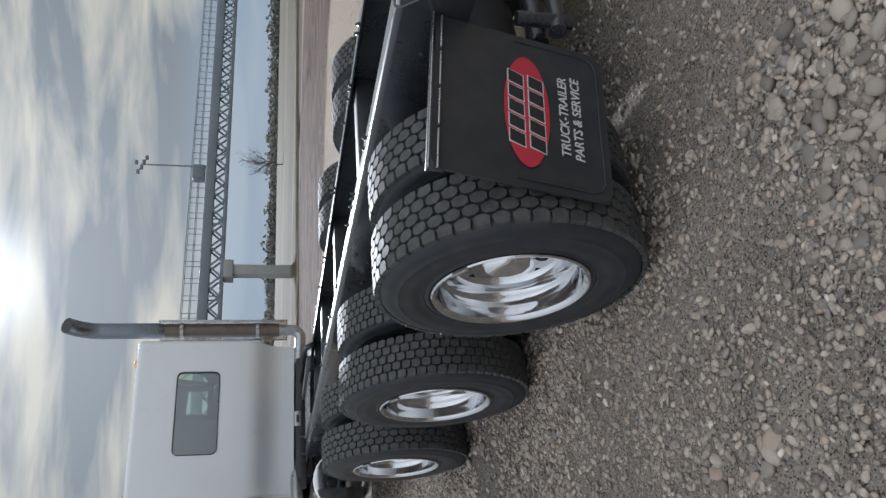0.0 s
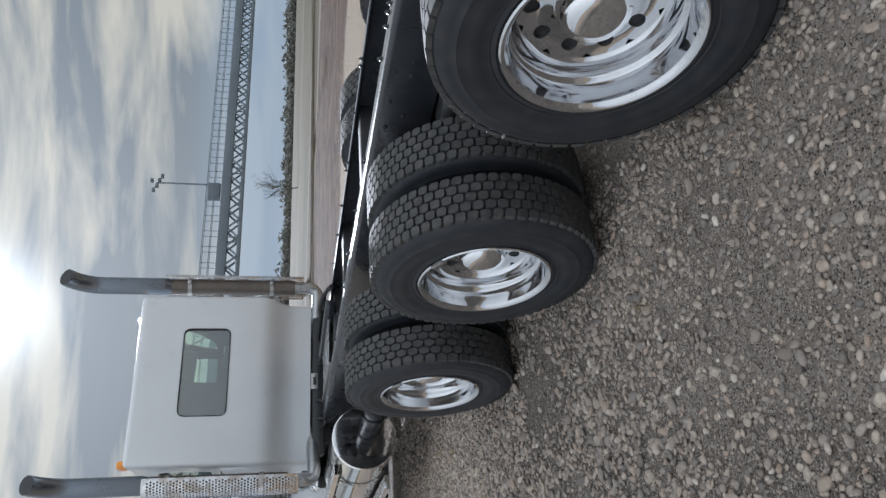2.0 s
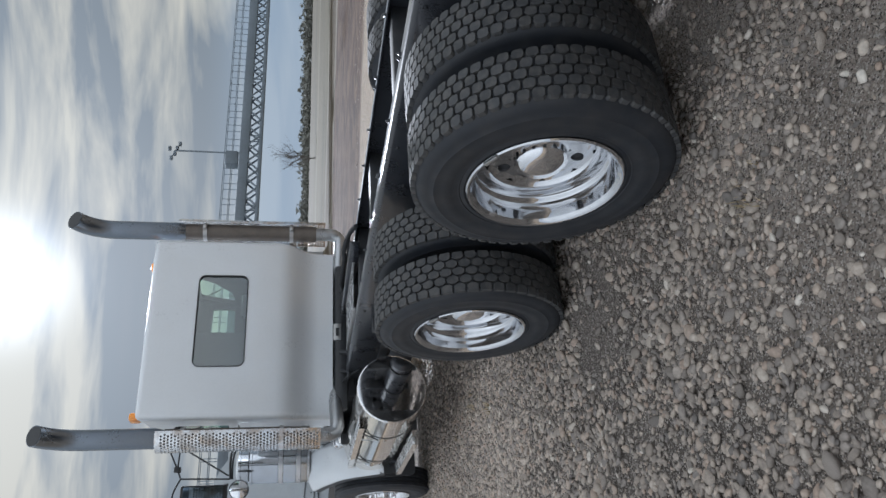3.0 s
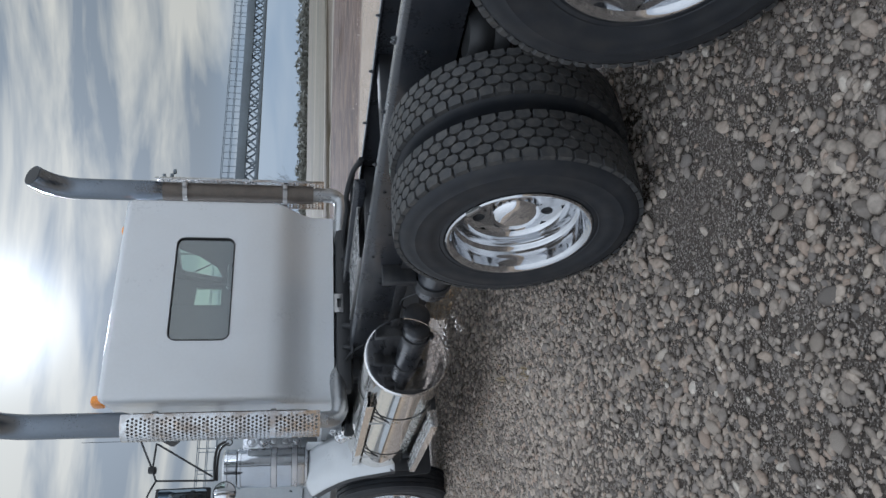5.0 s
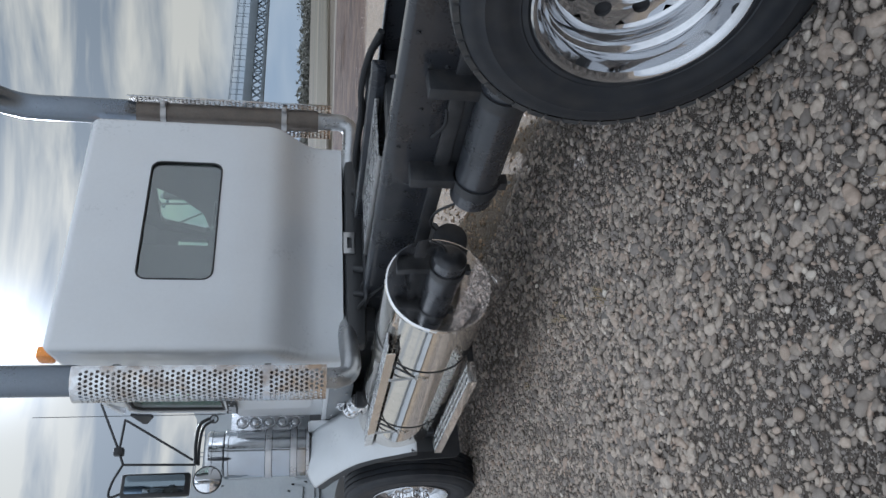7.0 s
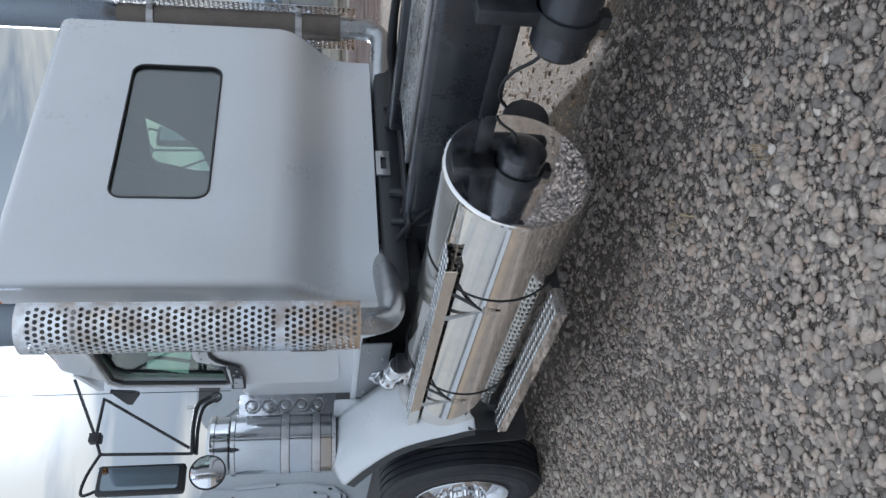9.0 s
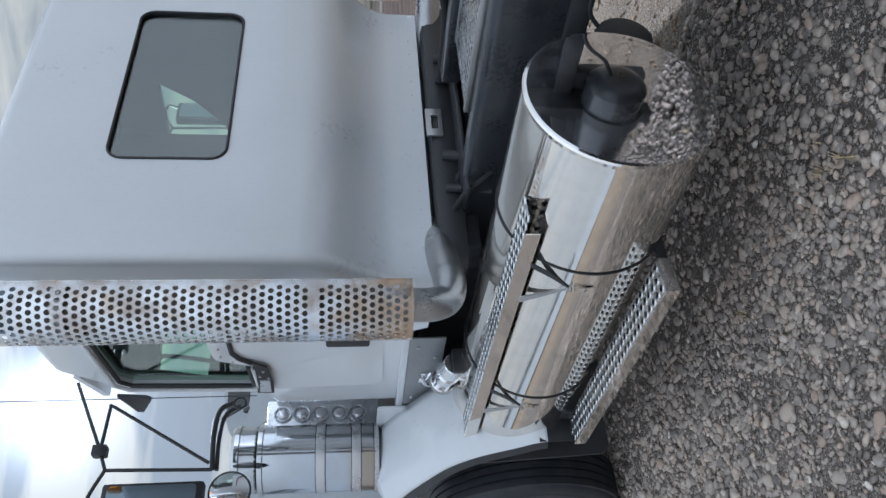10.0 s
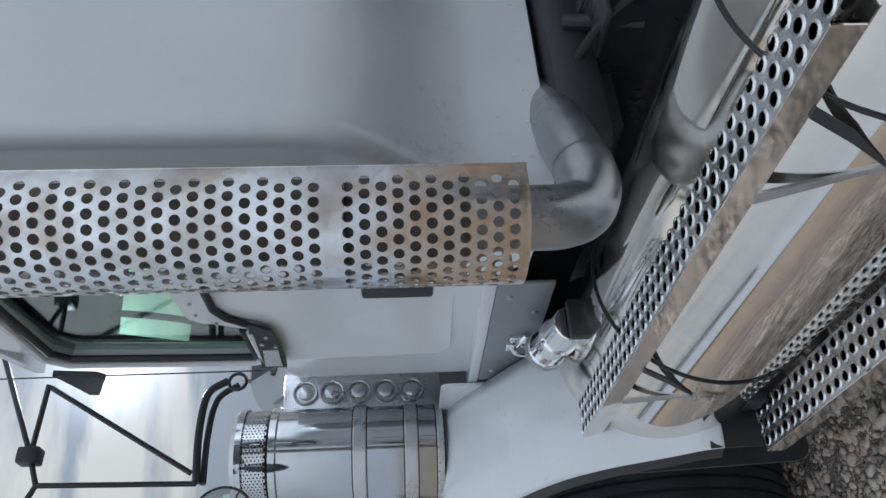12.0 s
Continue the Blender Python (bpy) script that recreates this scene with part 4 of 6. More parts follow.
part("side_plate", box(-0.46, -0.432, 3.6, 6.2, 0.72, 0.80, 0.008), GREASY, truck)
part("air_dryer", revolve([(5.435, 0.0), (5.44, 0.075), (5.452, 0.095), (5.475, 0.104), (6.1, 0.104), (6.15, 0.08), (6.16, 0)], "Y", 32).moved(Matrix.Translation((-0.555, 0, 0.622))), GREASY, truck, "black round canister under the frame")
part("hanging_hose", tube(curve([(-0.505, 5.13, 0.60), (-0.50, 5.20, 0.640), (-0.50, 5.264, 0.714), (-0.50, 5.331, 0.747), (-0.50, 5.412, 0.742), (-0.51, 5.475, 0.685)]), 0.008, 8), TRIM, truck, "black rubber hose")

# ---- fuel tank and steps ----
TX, TZ, TR, TY0, TY1 = -0.905, 0.728, 0.302, 5.40, 7.50
fuel = part("fuel_tank", revolve([(TY0 + 0.005, TR - 0.004), (TY0 + 0.012, TR), (TY0 + 0.026, TR - 0.002), (TY1 - 0.03, TR - 0.002), (TY1 - 0.02, TR), (TY1 - 0.008, TR - 0.008), (TY1, TR - 0.03), (TY1 + 0.01, 0.0)], "Y", 96).moved(Matrix.Translation((TX, 0, TZ))), TANK_WRAP, truck, "polished round fuel tank with steps", 8)
part("tank_head", revolve([(TY0 - 0.003, 0.0), (TY0 - 0.002, 0.15), (TY0, 0.26), (TY0 + 0.002, TR - 0.012), (TY0 + 0.005, TR - 0.004)], "Y", 96).moved(Matrix.Translation((TX, 0, TZ))), TANK, fuel, "mirror-bright flat tank end", 8)
for y in (5.925, 6.86):
    part("tank_strap", revolve([(y - 0.0025, TR - 0.001), (y - 0.0025, TR + 0.003), (y + 0.0025, TR + 0.003), (y + 0.0025, TR - 0.001)], "Y", 64).moved(Matrix.Translation((TX, 0, TZ))), TRIM, fuel, "thin black tank strap")
NECK = Matrix.Translation((-0.925, 7.06, 1.055)) @ Matrix.Rotation(radians(-5), 4, "Z") @ Matrix.Rotation(radians(-80), 4, "X")
filler = part("filler_neck", revolve([(0.0, 0.0), (0.0, 0.050), (0.004, 0.053), (0.10, 0.053), (0.105, 0.060), (0.118, 0.060), (0.122, 0.050), (0.20, 0.050)], "Z", 40).moved(NECK), CHROME, fuel, "bright filler neck on the tank top")
part("filler_cap", revolve([(0.20, 0.0), (0.20, 0.060), (0.206, 0.064), (0.236, 0.064), (0.244, 0.058), (0.250, 0.03), (0.250, 0)], "Z", 40).moved(NECK), CHROME, filler, "chrome filler cap")
part("cap_ring", revolve([(0.21, 0.063), (0.21, 0.067), (0.232, 0.067), (0.232, 0.063)], "Z", 14).moved(NECK), DULL_STEEL, filler)
part("neck_bracket", box(-0.985, -0.865, 7.02, 7.05, 0.99, 1.07, 0.006), GREASY, filler)
part("tow_hook", tube(curve([(-1.13, 7.20, 0.60), (-1.13, 7.37, 0.565), (-1.13, 7.425, 0.50), (-1.13, 7.37, 0.445), (-1.13, 7.28, 0.455)]), 0.015, 10), DULL_STEEL, truck, "grey steel tow hook")
part("tow_hook_plate", box(-1.15, -1.11, 7.14, 7.22, 0.50, 0.66, 0.006), GREASY, truck)


def step_shape(x_in, x_out, y0, y1, z, lip, n_u, pitch, hole, lag, lip_y0):
    """Perforated tread with raised holes and a folded lip on the outer edge."""
    du = (x_out - x_in) / n_u
    cells = []
    for i in range(n_u):
        shift = lag * pitch / 2 * (i % 2)
        n_v = int((y1 - y0) / pitch)
        for j in range(n_v):
            a, b = y0 + j * pitch + shift, y0 + (j + 1) * pitch + shift
            if b <= y1 + 1e-6:
                cells.append((x_in + du * i, x_in + du * (i + 1), a, b, hole))
        if shift:
            cells.append((x_in + du * i, x_in + du * (i + 1), y0, y0 + shift, 0.004))
            cells.append((x_in + du * i, x_in + du * (i + 1), y0 + (n_v - 1) * pitch + shift, y0 + n_v * pitch, 0.004))
    s = perforated(cells, lambda u, v, d=0: (u, v, z - d), 14, 0.005)
    for u0, u1, v0, v1, r in cells:
        if r > 0.01:
            s.join(revolve([(0.0, r + 0.004), (0.003, r + 0.001), (0.003, r - 0.001), (0, r)], "Z", 12).moved(Matrix.Translation(((u0 + u1) / 2, (v0 + v1) / 2, z))))
    edge = box(min(x_out, x_out - 0.005), max(x_out, x_out - 0.005), lip_y0 - 0.002, y0 + int((y1 - y0) / pitch) * pitch + 0.002, z - lip, z + 0.001, 0.0008)
    return s, edge


for x_in, x_out, y0, y1, z, nm, n_u, pitch, hole, lag in ((-1.042, -1.150, 5.70, 7.68, 0.990, "upper", 3, 0.043, 0.0128, 1), (-1.125, -1.256, 5.95, 7.28, 0.49, "lower", 3, 0.042, 0.0135, 1)):
    tread_s, lip_s = step_shape(x_in, x_out, y0, y1, z, 0.052, n_u, pitch, hole, lag, y0 + (0.08 if nm == "upper" else 0.0))
    step = part("step_tread", tread_s, TREAD_PLATE, fuel, "perforated metal step")
    part("step_lip", lip_s, TANK_WRAP, step, "polished step edge", 12)
    if nm == "lower":
        part("end_lip", box(x_out, x_in, y0 - 0.004, y0 - 0.001, z - 0.052, z, 0.001), TREAD_PLATE, step)
    if nm == "upper":
        for y in (6.012, 6.947):
            lay = lambda a, b, d: (-1.197 - d + 0.30 * (b - z + 0.195), a, b)
            part("step_bracket", plate([(y - 0.008, z - 0.200), (y + 0.014, z - 0.188), (y + 0.155, z - 0.05), (y + 0.125, z - 0.048)], 0.006, lay), DULL_STEEL, step)
            part("step_bracket", plate([(y - 0.010, z - 0.178), (y + 0.010, z - 0.200), (y - 0.030, z - 0.125), (y - 0.062, z - 0.05), (y - 0.084, z - 0.05), (y - 0.054, z - 0.120)], 0.006, lay), GREASY, step)
            part("bracket_foot", plate([(y - 0.012, z - 0.205), (y + 0.012, z - 0.205), (y + 0.012, z - 0.275), (y - 0.012, z - 0.275)], 0.004, lambda a, b, d: (-1.2085 - d, a, b)), TANK_WRAP, step)
            for dz in (0.195, 0.245):
                part("bracket_bolt", tube([(-1.20, y, z - dz), (-1.216, y, z - dz)], 0.0055, 8), DULL_STEEL, step)
    else:
        for y in (y0 + 0.02, y1 - 0.42):
            part("step_bracket", box(-1.235, -0.98, y - 0.012, y + 0.012, z - 0.05, z - 0.014, 0.004), GREASY, step)
            part("step_bracket", box(-1.03, -0.99, y - 0.03, y + 0.03, z - 0.04, z + 0.07, 0.006), GREASY, step)


# ---- cab ----
def solid(shape, mats):
    me = bpy.data.meshes.new("solid")
    me.from_pydata(shape.v, [], shape.f)
    bm = bmesh.new()
    bm.from_mesh(me)
    bmesh.ops.remove_doubles(bm, verts=bm.verts, dist=1e-6)
    bmesh.ops.recalc_face_normals(bm, faces=bm.faces)
    bm.to_mesh(me)
    bm.free()
    for m in mats:
        me.materials.append(m)
    return new("solid", me)


def carve(name, shape, mat, cutters, parent, label="", angle=35):
    """The shape less its cutters (shape, material), as one mesh."""
    ob = solid(shape, [mat])
    made = []
    for cut, cmat in cutters:
        c = solid(cut, [cmat])
        made.append(c)
        mod = ob.modifiers.new("cut", "BOOLEAN")
        mod.operation, mod.object, mod.solver, mod.material_mode = "DIFFERENCE", c, "EXACT", "TRANSFER"
    bpy.context.view_layer.update()
    me = bpy.data.meshes.new_from_object(ob.evaluated_get(bpy.context.evaluated_depsgraph_get()))
    for o in made + [ob]:
        bpy.data.objects.remove(o)
    me.name = name
    me.shade_smooth()
    me.set_sharp_from_angle(angle=radians(angle))
    out = new(name, me)
    out.parent = parent
    return tagged(out, label) if label else out


def hull(side, split, grow, bevel):
    """A cab-like body from its side outline of (y, z, near half width, far half width); split: the two points where the rear quarter ends."""
    n = len(side)
    cy, cz = sum(p[0] for p in side) / n, sum(p[1] for p in side) / n
    bm = bmesh.new()
    loops = []
    for sg, k in ((-1, 2), (1, 3)):
        loops.append([bm.verts.new((sg * (p[k] + grow) + CX, p[0] + math.copysign(min(abs(grow), abs(p[0] - cy)), (p[0] - cy) * grow), p[1] + math.copysign(abs(grow), (p[1] - cz) * grow))) for p in side])
    i, j = split
    for loop in loops:
        bm.faces.new(loop[:i + 1] + loop[j:])
        bm.faces.new(loop[i:j + 1])
    for k in range(n):
        bm.faces.new((loops[0][k], loops[0][(k + 1) % n], loops[1][(k + 1) % n], loops[1][k]))
    bmesh.ops.recalc_face_normals(bm, faces=bm.faces)
    if bevel:
        low = min(p[1] for p in side) + 0.1
        edges = [e for e in bm.edges if max(v.co.z for v in e.verts) > low and e.calc_face_angle() > 0.5]
        bmesh.ops.bevel(bm, geom=edges, offset=bevel, segments=5, affect="EDGES", profile=0.5)
    bm.verts.index_update()
    s = Shape().add([v.co for v in bm.verts], [[v.index for v in f.verts] for f in bm.faces])
    bm.free()
    return s


CX = 0.02
CAB_Y, CAB_LOW, SKIRT_Y = 6.245, 1.19, 6.48


def near_w(y):
    return 0.868 + max(0.0, 6.60 - y) * 0.17


# the back wall stands upright, sweeps forward low down, and ends in an upright skirt
back_line = [(SKIRT_Y, CAB_LOW), (SKIRT_Y - 0.002, 1.34), (SKIRT_Y - 0.010, 1.39), (SKIRT_Y - 0.033, 1.44), (SKIRT_Y - 0.072, 1.495), (6.36, 1.545), (6.315, 1.592), (6.28, 1.637), (6.258, 1.685), (CAB_Y, 1.745), (CAB_Y, 2.995)]
side_line = [(y, z, near_w(y), 0.955) for y, z in back_line]
side_line += [(6.60, 2.985, 0.868, 0.955), (7.30, 2.95, 0.83, 0.86), (7.505, 2.73, 0.815, 0.84), (7.62, 2.02, 0.80, 0.80), (7.80, 1.96, 0.78, 0.78), (7.80, 1.26, 0.78, 0.78), (6.95, 1.26, 0.83, 0.90), (6.90, CAB_LOW, 0.84, 0.91), (6.60, CAB_LOW, 0.868, 0.955)]
SPLIT = (11, 19)
WIN = (-0.398, 0.562, 2.05, 2.525)
rear_hole = round_rect(*WIN, 0.065)
side_hole = [(6.72, 2.195), (7.14, 2.19), (7.185, 2.18), (7.21, 2.155), (7.232, 2.09), (7.265, 2.026), (7.46, 2.015), (7.482, 2.035), (7.447, 2.62), (7.40, 2.675), (6.80, 2.725), (6.72, 2.68)]
far_hole = [(6.97, 2.645), (7.08, 2.46), (7.24, 2.30), (7.44, 2.255), (7.475, 2.30), (7.385, 2.62), (7.35, 2.65)]
front_hole = [(0.40, 2.275), (0.735, 2.275), (0.715, 2.52), (0.40, 2.54)]
cutters = [(hull(side_line, SPLIT, -0.045, 0.0), INTERIOR),
           (plate(rear_hole, 0.4, lambda a, b, d: (a, 6.0 + d, b)), TRIM),
           (plate(side_hole, 0.9, lambda a, b, d: (-1.2 + d, a, b)), WHITE),
           (plate(far_hole, 0.9, lambda a, b, d: (0.3 + d, a, b)), TRIM),
           (plate([(p[0] + CX, p[1]) for p in front_hole], 0.9, lambda a, b, d: (a, 7.2 + d, b)), TRIM),
           (plate([(CX - p[0], p[1]) for p in front_hole], 0.9, lambda a, b, d: (a, 7.2 + d, b)), TRIM)]
cab = carve("cab", hull(side_line, SPLIT, 0.0, 0.062), WHITE, cutters, truck, "white painted cab with a tinted rear window", 30)
part("rear_window", plate(round_rect(WIN[0] + 0.006, WIN[1] - 0.006, WIN[2] + 0.006, WIN[3] - 0.006, 0.06), 0.006, lambda a, b, d: (a, CAB_Y + 0.012 + d, b)), REAR_GLASS, cab, "dark tinted rear window")
seal = [(a, CAB_Y - 0.002, b) for a, b in round_rect(*WIN, 0.065)]
part("window_seal", tube(seal + seal[:2], 0.006, 8, caps=False), TRIM, cab, "black rubber window seal")
part("side_window", plate([(7.105 + (a - 7.105) * 0.99, 2.40 + (b - 2.40) * 0.99) for a, b in side_hole], 0.005, lambda a, b, d: (-0.79 - 0.02 * (7.6 - a) + CX + d, a, b)), DOOR_GLASS, cab, "green tinted side window")
part("side_window", plate([(7.25 + (a - 7.25) * 0.99, 2.45 + (b - 2.45) * 0.99) for a, b in far_hole], 0.005, lambda a, b, d: (0.845 + 0.10 * (7.4 - a) + CX - d, a, b)), SIDE_GLASS, cab, "green tinted side window")
for sg in (-1, 1):
    part("windshield", plate(front_hole, 0.005, lambda a, b, d, sg=sg: (CX + sg * a, 7.545 + d - (b - 2.28) * 0.16, b)), SIDE_GLASS, cab, "green tinted windshield pane")
# rivets low on the back wall
rivets = Shape()
rivet = revolve([(0, 0.006), (-0.003, 0.005), (-0.004, 0)], "Y", 8)
for i in range(17):
    for dz in ((0.0, 0.045) if i % 3 == 0 else (0.0,)):
        rivets.join(Shape().join(rivet).moved(Matrix.Translation((-0.78 + 0.106 * i, SKIRT_Y, CAB_LOW + 0.045 + dz))))
tagged(part("rivets", rivets, WHITE, cab), kind="stuff")
# door, handle, vent post
door_loop = [(6.62, 1.40), (7.46, 1.38), (7.51, 1.42), (7.53, 1.95), (7.50, 1.99), (7.24, 2.0), (7.15, 2.09), (6.62, 2.10)]
door = part("door", plate(door_loop, 0.008, lambda a, b, d: (-0.806 - 0.022 * (7.6 - a) + CX - d, a, b)), WHITE, cab, "white cab door")
part("door_handle", box(-0.872, -0.838, 6.88, 6.985, 1.455, 1.655, 0.014), TRIM, door, "black door handle")
corner = part("corner_bracket", plate([(7.186, 2.006), (7.233, 1.945), (7.41, 1.925), (7.503, 1.930), (7.50, 2.012), (7.36, 2.004), (7.25, 2.012)], 0.010, lambda a, b, d: (-0.824 - d, a, b)), TRIM, door, "black hinge bracket at the window corner")
part("bracket_face", plate([(7.36, 1.94), (7.485, 1.942), (7.482, 1.998), (7.36, 1.988)], 0.004, lambda a, b, d: (-0.8345 - d, a, b)), SATIN, corner, "worn bright bracket face")
for y, z in ((7.27, 1.965), (7.32, 1.985), (7.34, 1.945)):
    part("bracket_screw", tube([(-0.834, y, z), (-0.839, y, z)], 0.007, 8), SATIN, corner)
sill = part("window_sill", plate([(6.66, 2.112), (7.11, 2.108), (7.165, 2.08), (7.20, 2.03), (7.255, 2.022), (7.226, 2.085), (7.204, 2.150), (7.18, 2.175), (7.14, 2.186), (6.66, 2.19)], 0.010, lambda a, b, d: (-0.816 - 0.022 * (7.6 - a) + CX - d, a, b)), WHITE, door, "white raised sill under the window")
part("sill_seal", tube([(-0.832, 6.66, 2.10), (-0.826, 7.10, 2.094), (-0.824, 7.16, 2.066), (-0.823, 7.205, 2.012)], 0.012, 8), TRIM, sill, "black rubber strip")
for y, z in ((7.06, 2.150), (7.13, 2.148), (7.185, 2.10)):
    part("sill_screw", tube([(-0.826, y, z), (-0.832, y, z)], 0.006, 8), DULL_STEEL, sill)
part("window_rail", tube([(-0.826, 7.25, 2.012), (-0.822, 7.47, 2.002), (-0.815, 7.497, 2.03), (-0.82, 7.462, 2.63), (-0.822, 7.41, 2.692), (-0.828, 6.80, 2.742)], 0.012, 8), WHITE, door)
part("window_seal", tube([(-0.815, 7.255, 2.035), (-0.812, 7.455, 2.025), (-0.806, 7.472, 2.045), (-0.81, 7.437, 2.615), (-0.812, 7.39, 2.665), (-0.818, 6.82, 2.712)], 0.012, 8), TRIM, door, "black rubber window seal")
part("grab_handle", tube(curve([(-0.74, 7.43, 2.10), (-0.72, 7.42, 2.13), (-0.70, 7.38, 2.30), (-0.70, 7.34, 2.45), (-0.72, 7.33, 2.48)]), 0.012, 8), TRIM, door)
cowl = part("cowl_plate", box(-0.812, -0.800, 7.02, 7.72, 1.09, 1.262, 0.004), PLATE_GREY, cab, "dull grey plate under the door with bolts")
for y, z in ((7.1, 1.22), (7.64, 1.22), (7.6, 1.12), (7.2, 1.13)):
    part("plate_bolt", revolve([(0, 0.012), (-0.006, 0.010), (-0.008, 0)], "X", 6).moved(Matrix.Translation((-0.812, y, z))), DULL_STEEL, cowl)
part("latch", Shape().join(box(-0.835, -0.812, 7.34, 7.41, 1.13, 1.15, 0.004)).join(box(-0.83, -0.812, 7.35, 7.38, 1.11, 1.19, 0.004)).join(tube([(-0.83, 7.33, 1.14), (-0.845, 7.37, 1.165), (-0.83, 7.42, 1.18)], 0.007, 8)).join(tube(curve([(-0.84, 7.36, 1.19), (-0.855, 7.40, 1.17), (-0.85, 7.43, 1.13), (-0.84, 7.41, 1.10), (-0.84, 7.37, 1.10)]), 0.008, 8)).join(box(-0.838, -0.812, 7.385, 7.425, 1.165, 1.20, 0.005)), CHROME, cowl, "metal latch")
part("sill", box(-0.81, -0.70, 6.95, 7.80, 1.262, 1.30, 0.006), WHITE, cab)
visor = part("sun_visor", plate([(-0.80, 2.93), (0.84, 2.93), (0.84, 2.90), (-0.80, 2.90)], 0.20, lambda a, b, d: (a, 7.36 + d, b - 0.055 - 0.46 * d)), WHITE, cab, "white sun visor over the windshield")
part("visor_end", plate([(7.52, 2.705), (7.60, 2.675), (7.695, 2.642), (7.70, 2.612), (7.565, 2.548), (7.54, 2.57)], 0.02, lambda a, b, d: (-0.81 - d, a, b)), TRIM, visor)
for x, y, z in ((-0.82, 6.48, 2.972), (0.76, 6.50, 2.974)):
    part("marker_lamp", box(x - 0.04, x + 0.04, y - 0.06, y + 0.06, z, z + (0.105 if x < 0 else 0.075), 0.028), AMBER, cab, "amber roof marker lamp")
for x in (0.42, -0.38):
    part("roof_lamp", box(x - 0.06, x + 0.06, 6.42, 6.47, 2.985, 3.012, 0.01), TRIM, cab, "small dark roof marker lamp")
# inside: an added panel that hides part of the bright windshield, dash, wheel, seats
part("partition", box(-0.45, 0.085, 6.58, 6.61, 1.70, 2.62, 0.01), INTERIOR, cab, "dark panel added behind the driver seat, covering part of the windshield")
part("dash", box(-0.72, 0.76, 7.30, 7.62, 1.55, 2.02, 0.04), INTERIOR, cab)
part("steering_wheel", tube([(-0.38 + 0.21 * math.cos(a), 7.16 + 0.08 * math.sin(a), 2.0 + 0.19 * math.sin(a)) for a in [2 * math.pi * k / 24 for k in range(25)]], 0.014, 8, caps=False), TRIM, cab)
for x in (-0.38, 0.42):
    seat = part("seat", box(x - 0.24, x + 0.24, 6.62, 7.12, 1.50, 1.72, 0.05), INTERIOR, cab, "dark cab seat")
    part("seat_back", box(x - 0.23, x + 0.23, 6.63, 6.77, 1.68, 2.05, 0.05), INTERIOR, seat)
    part("head_rest", box(x - 0.13, x + 0.13, 6.64, 6.73, 2.04, 2.14, 0.03), INTERIOR, seat)

# ---- exhaust stacks ----
SH_R, SH_TOP = 0.132, 2.79


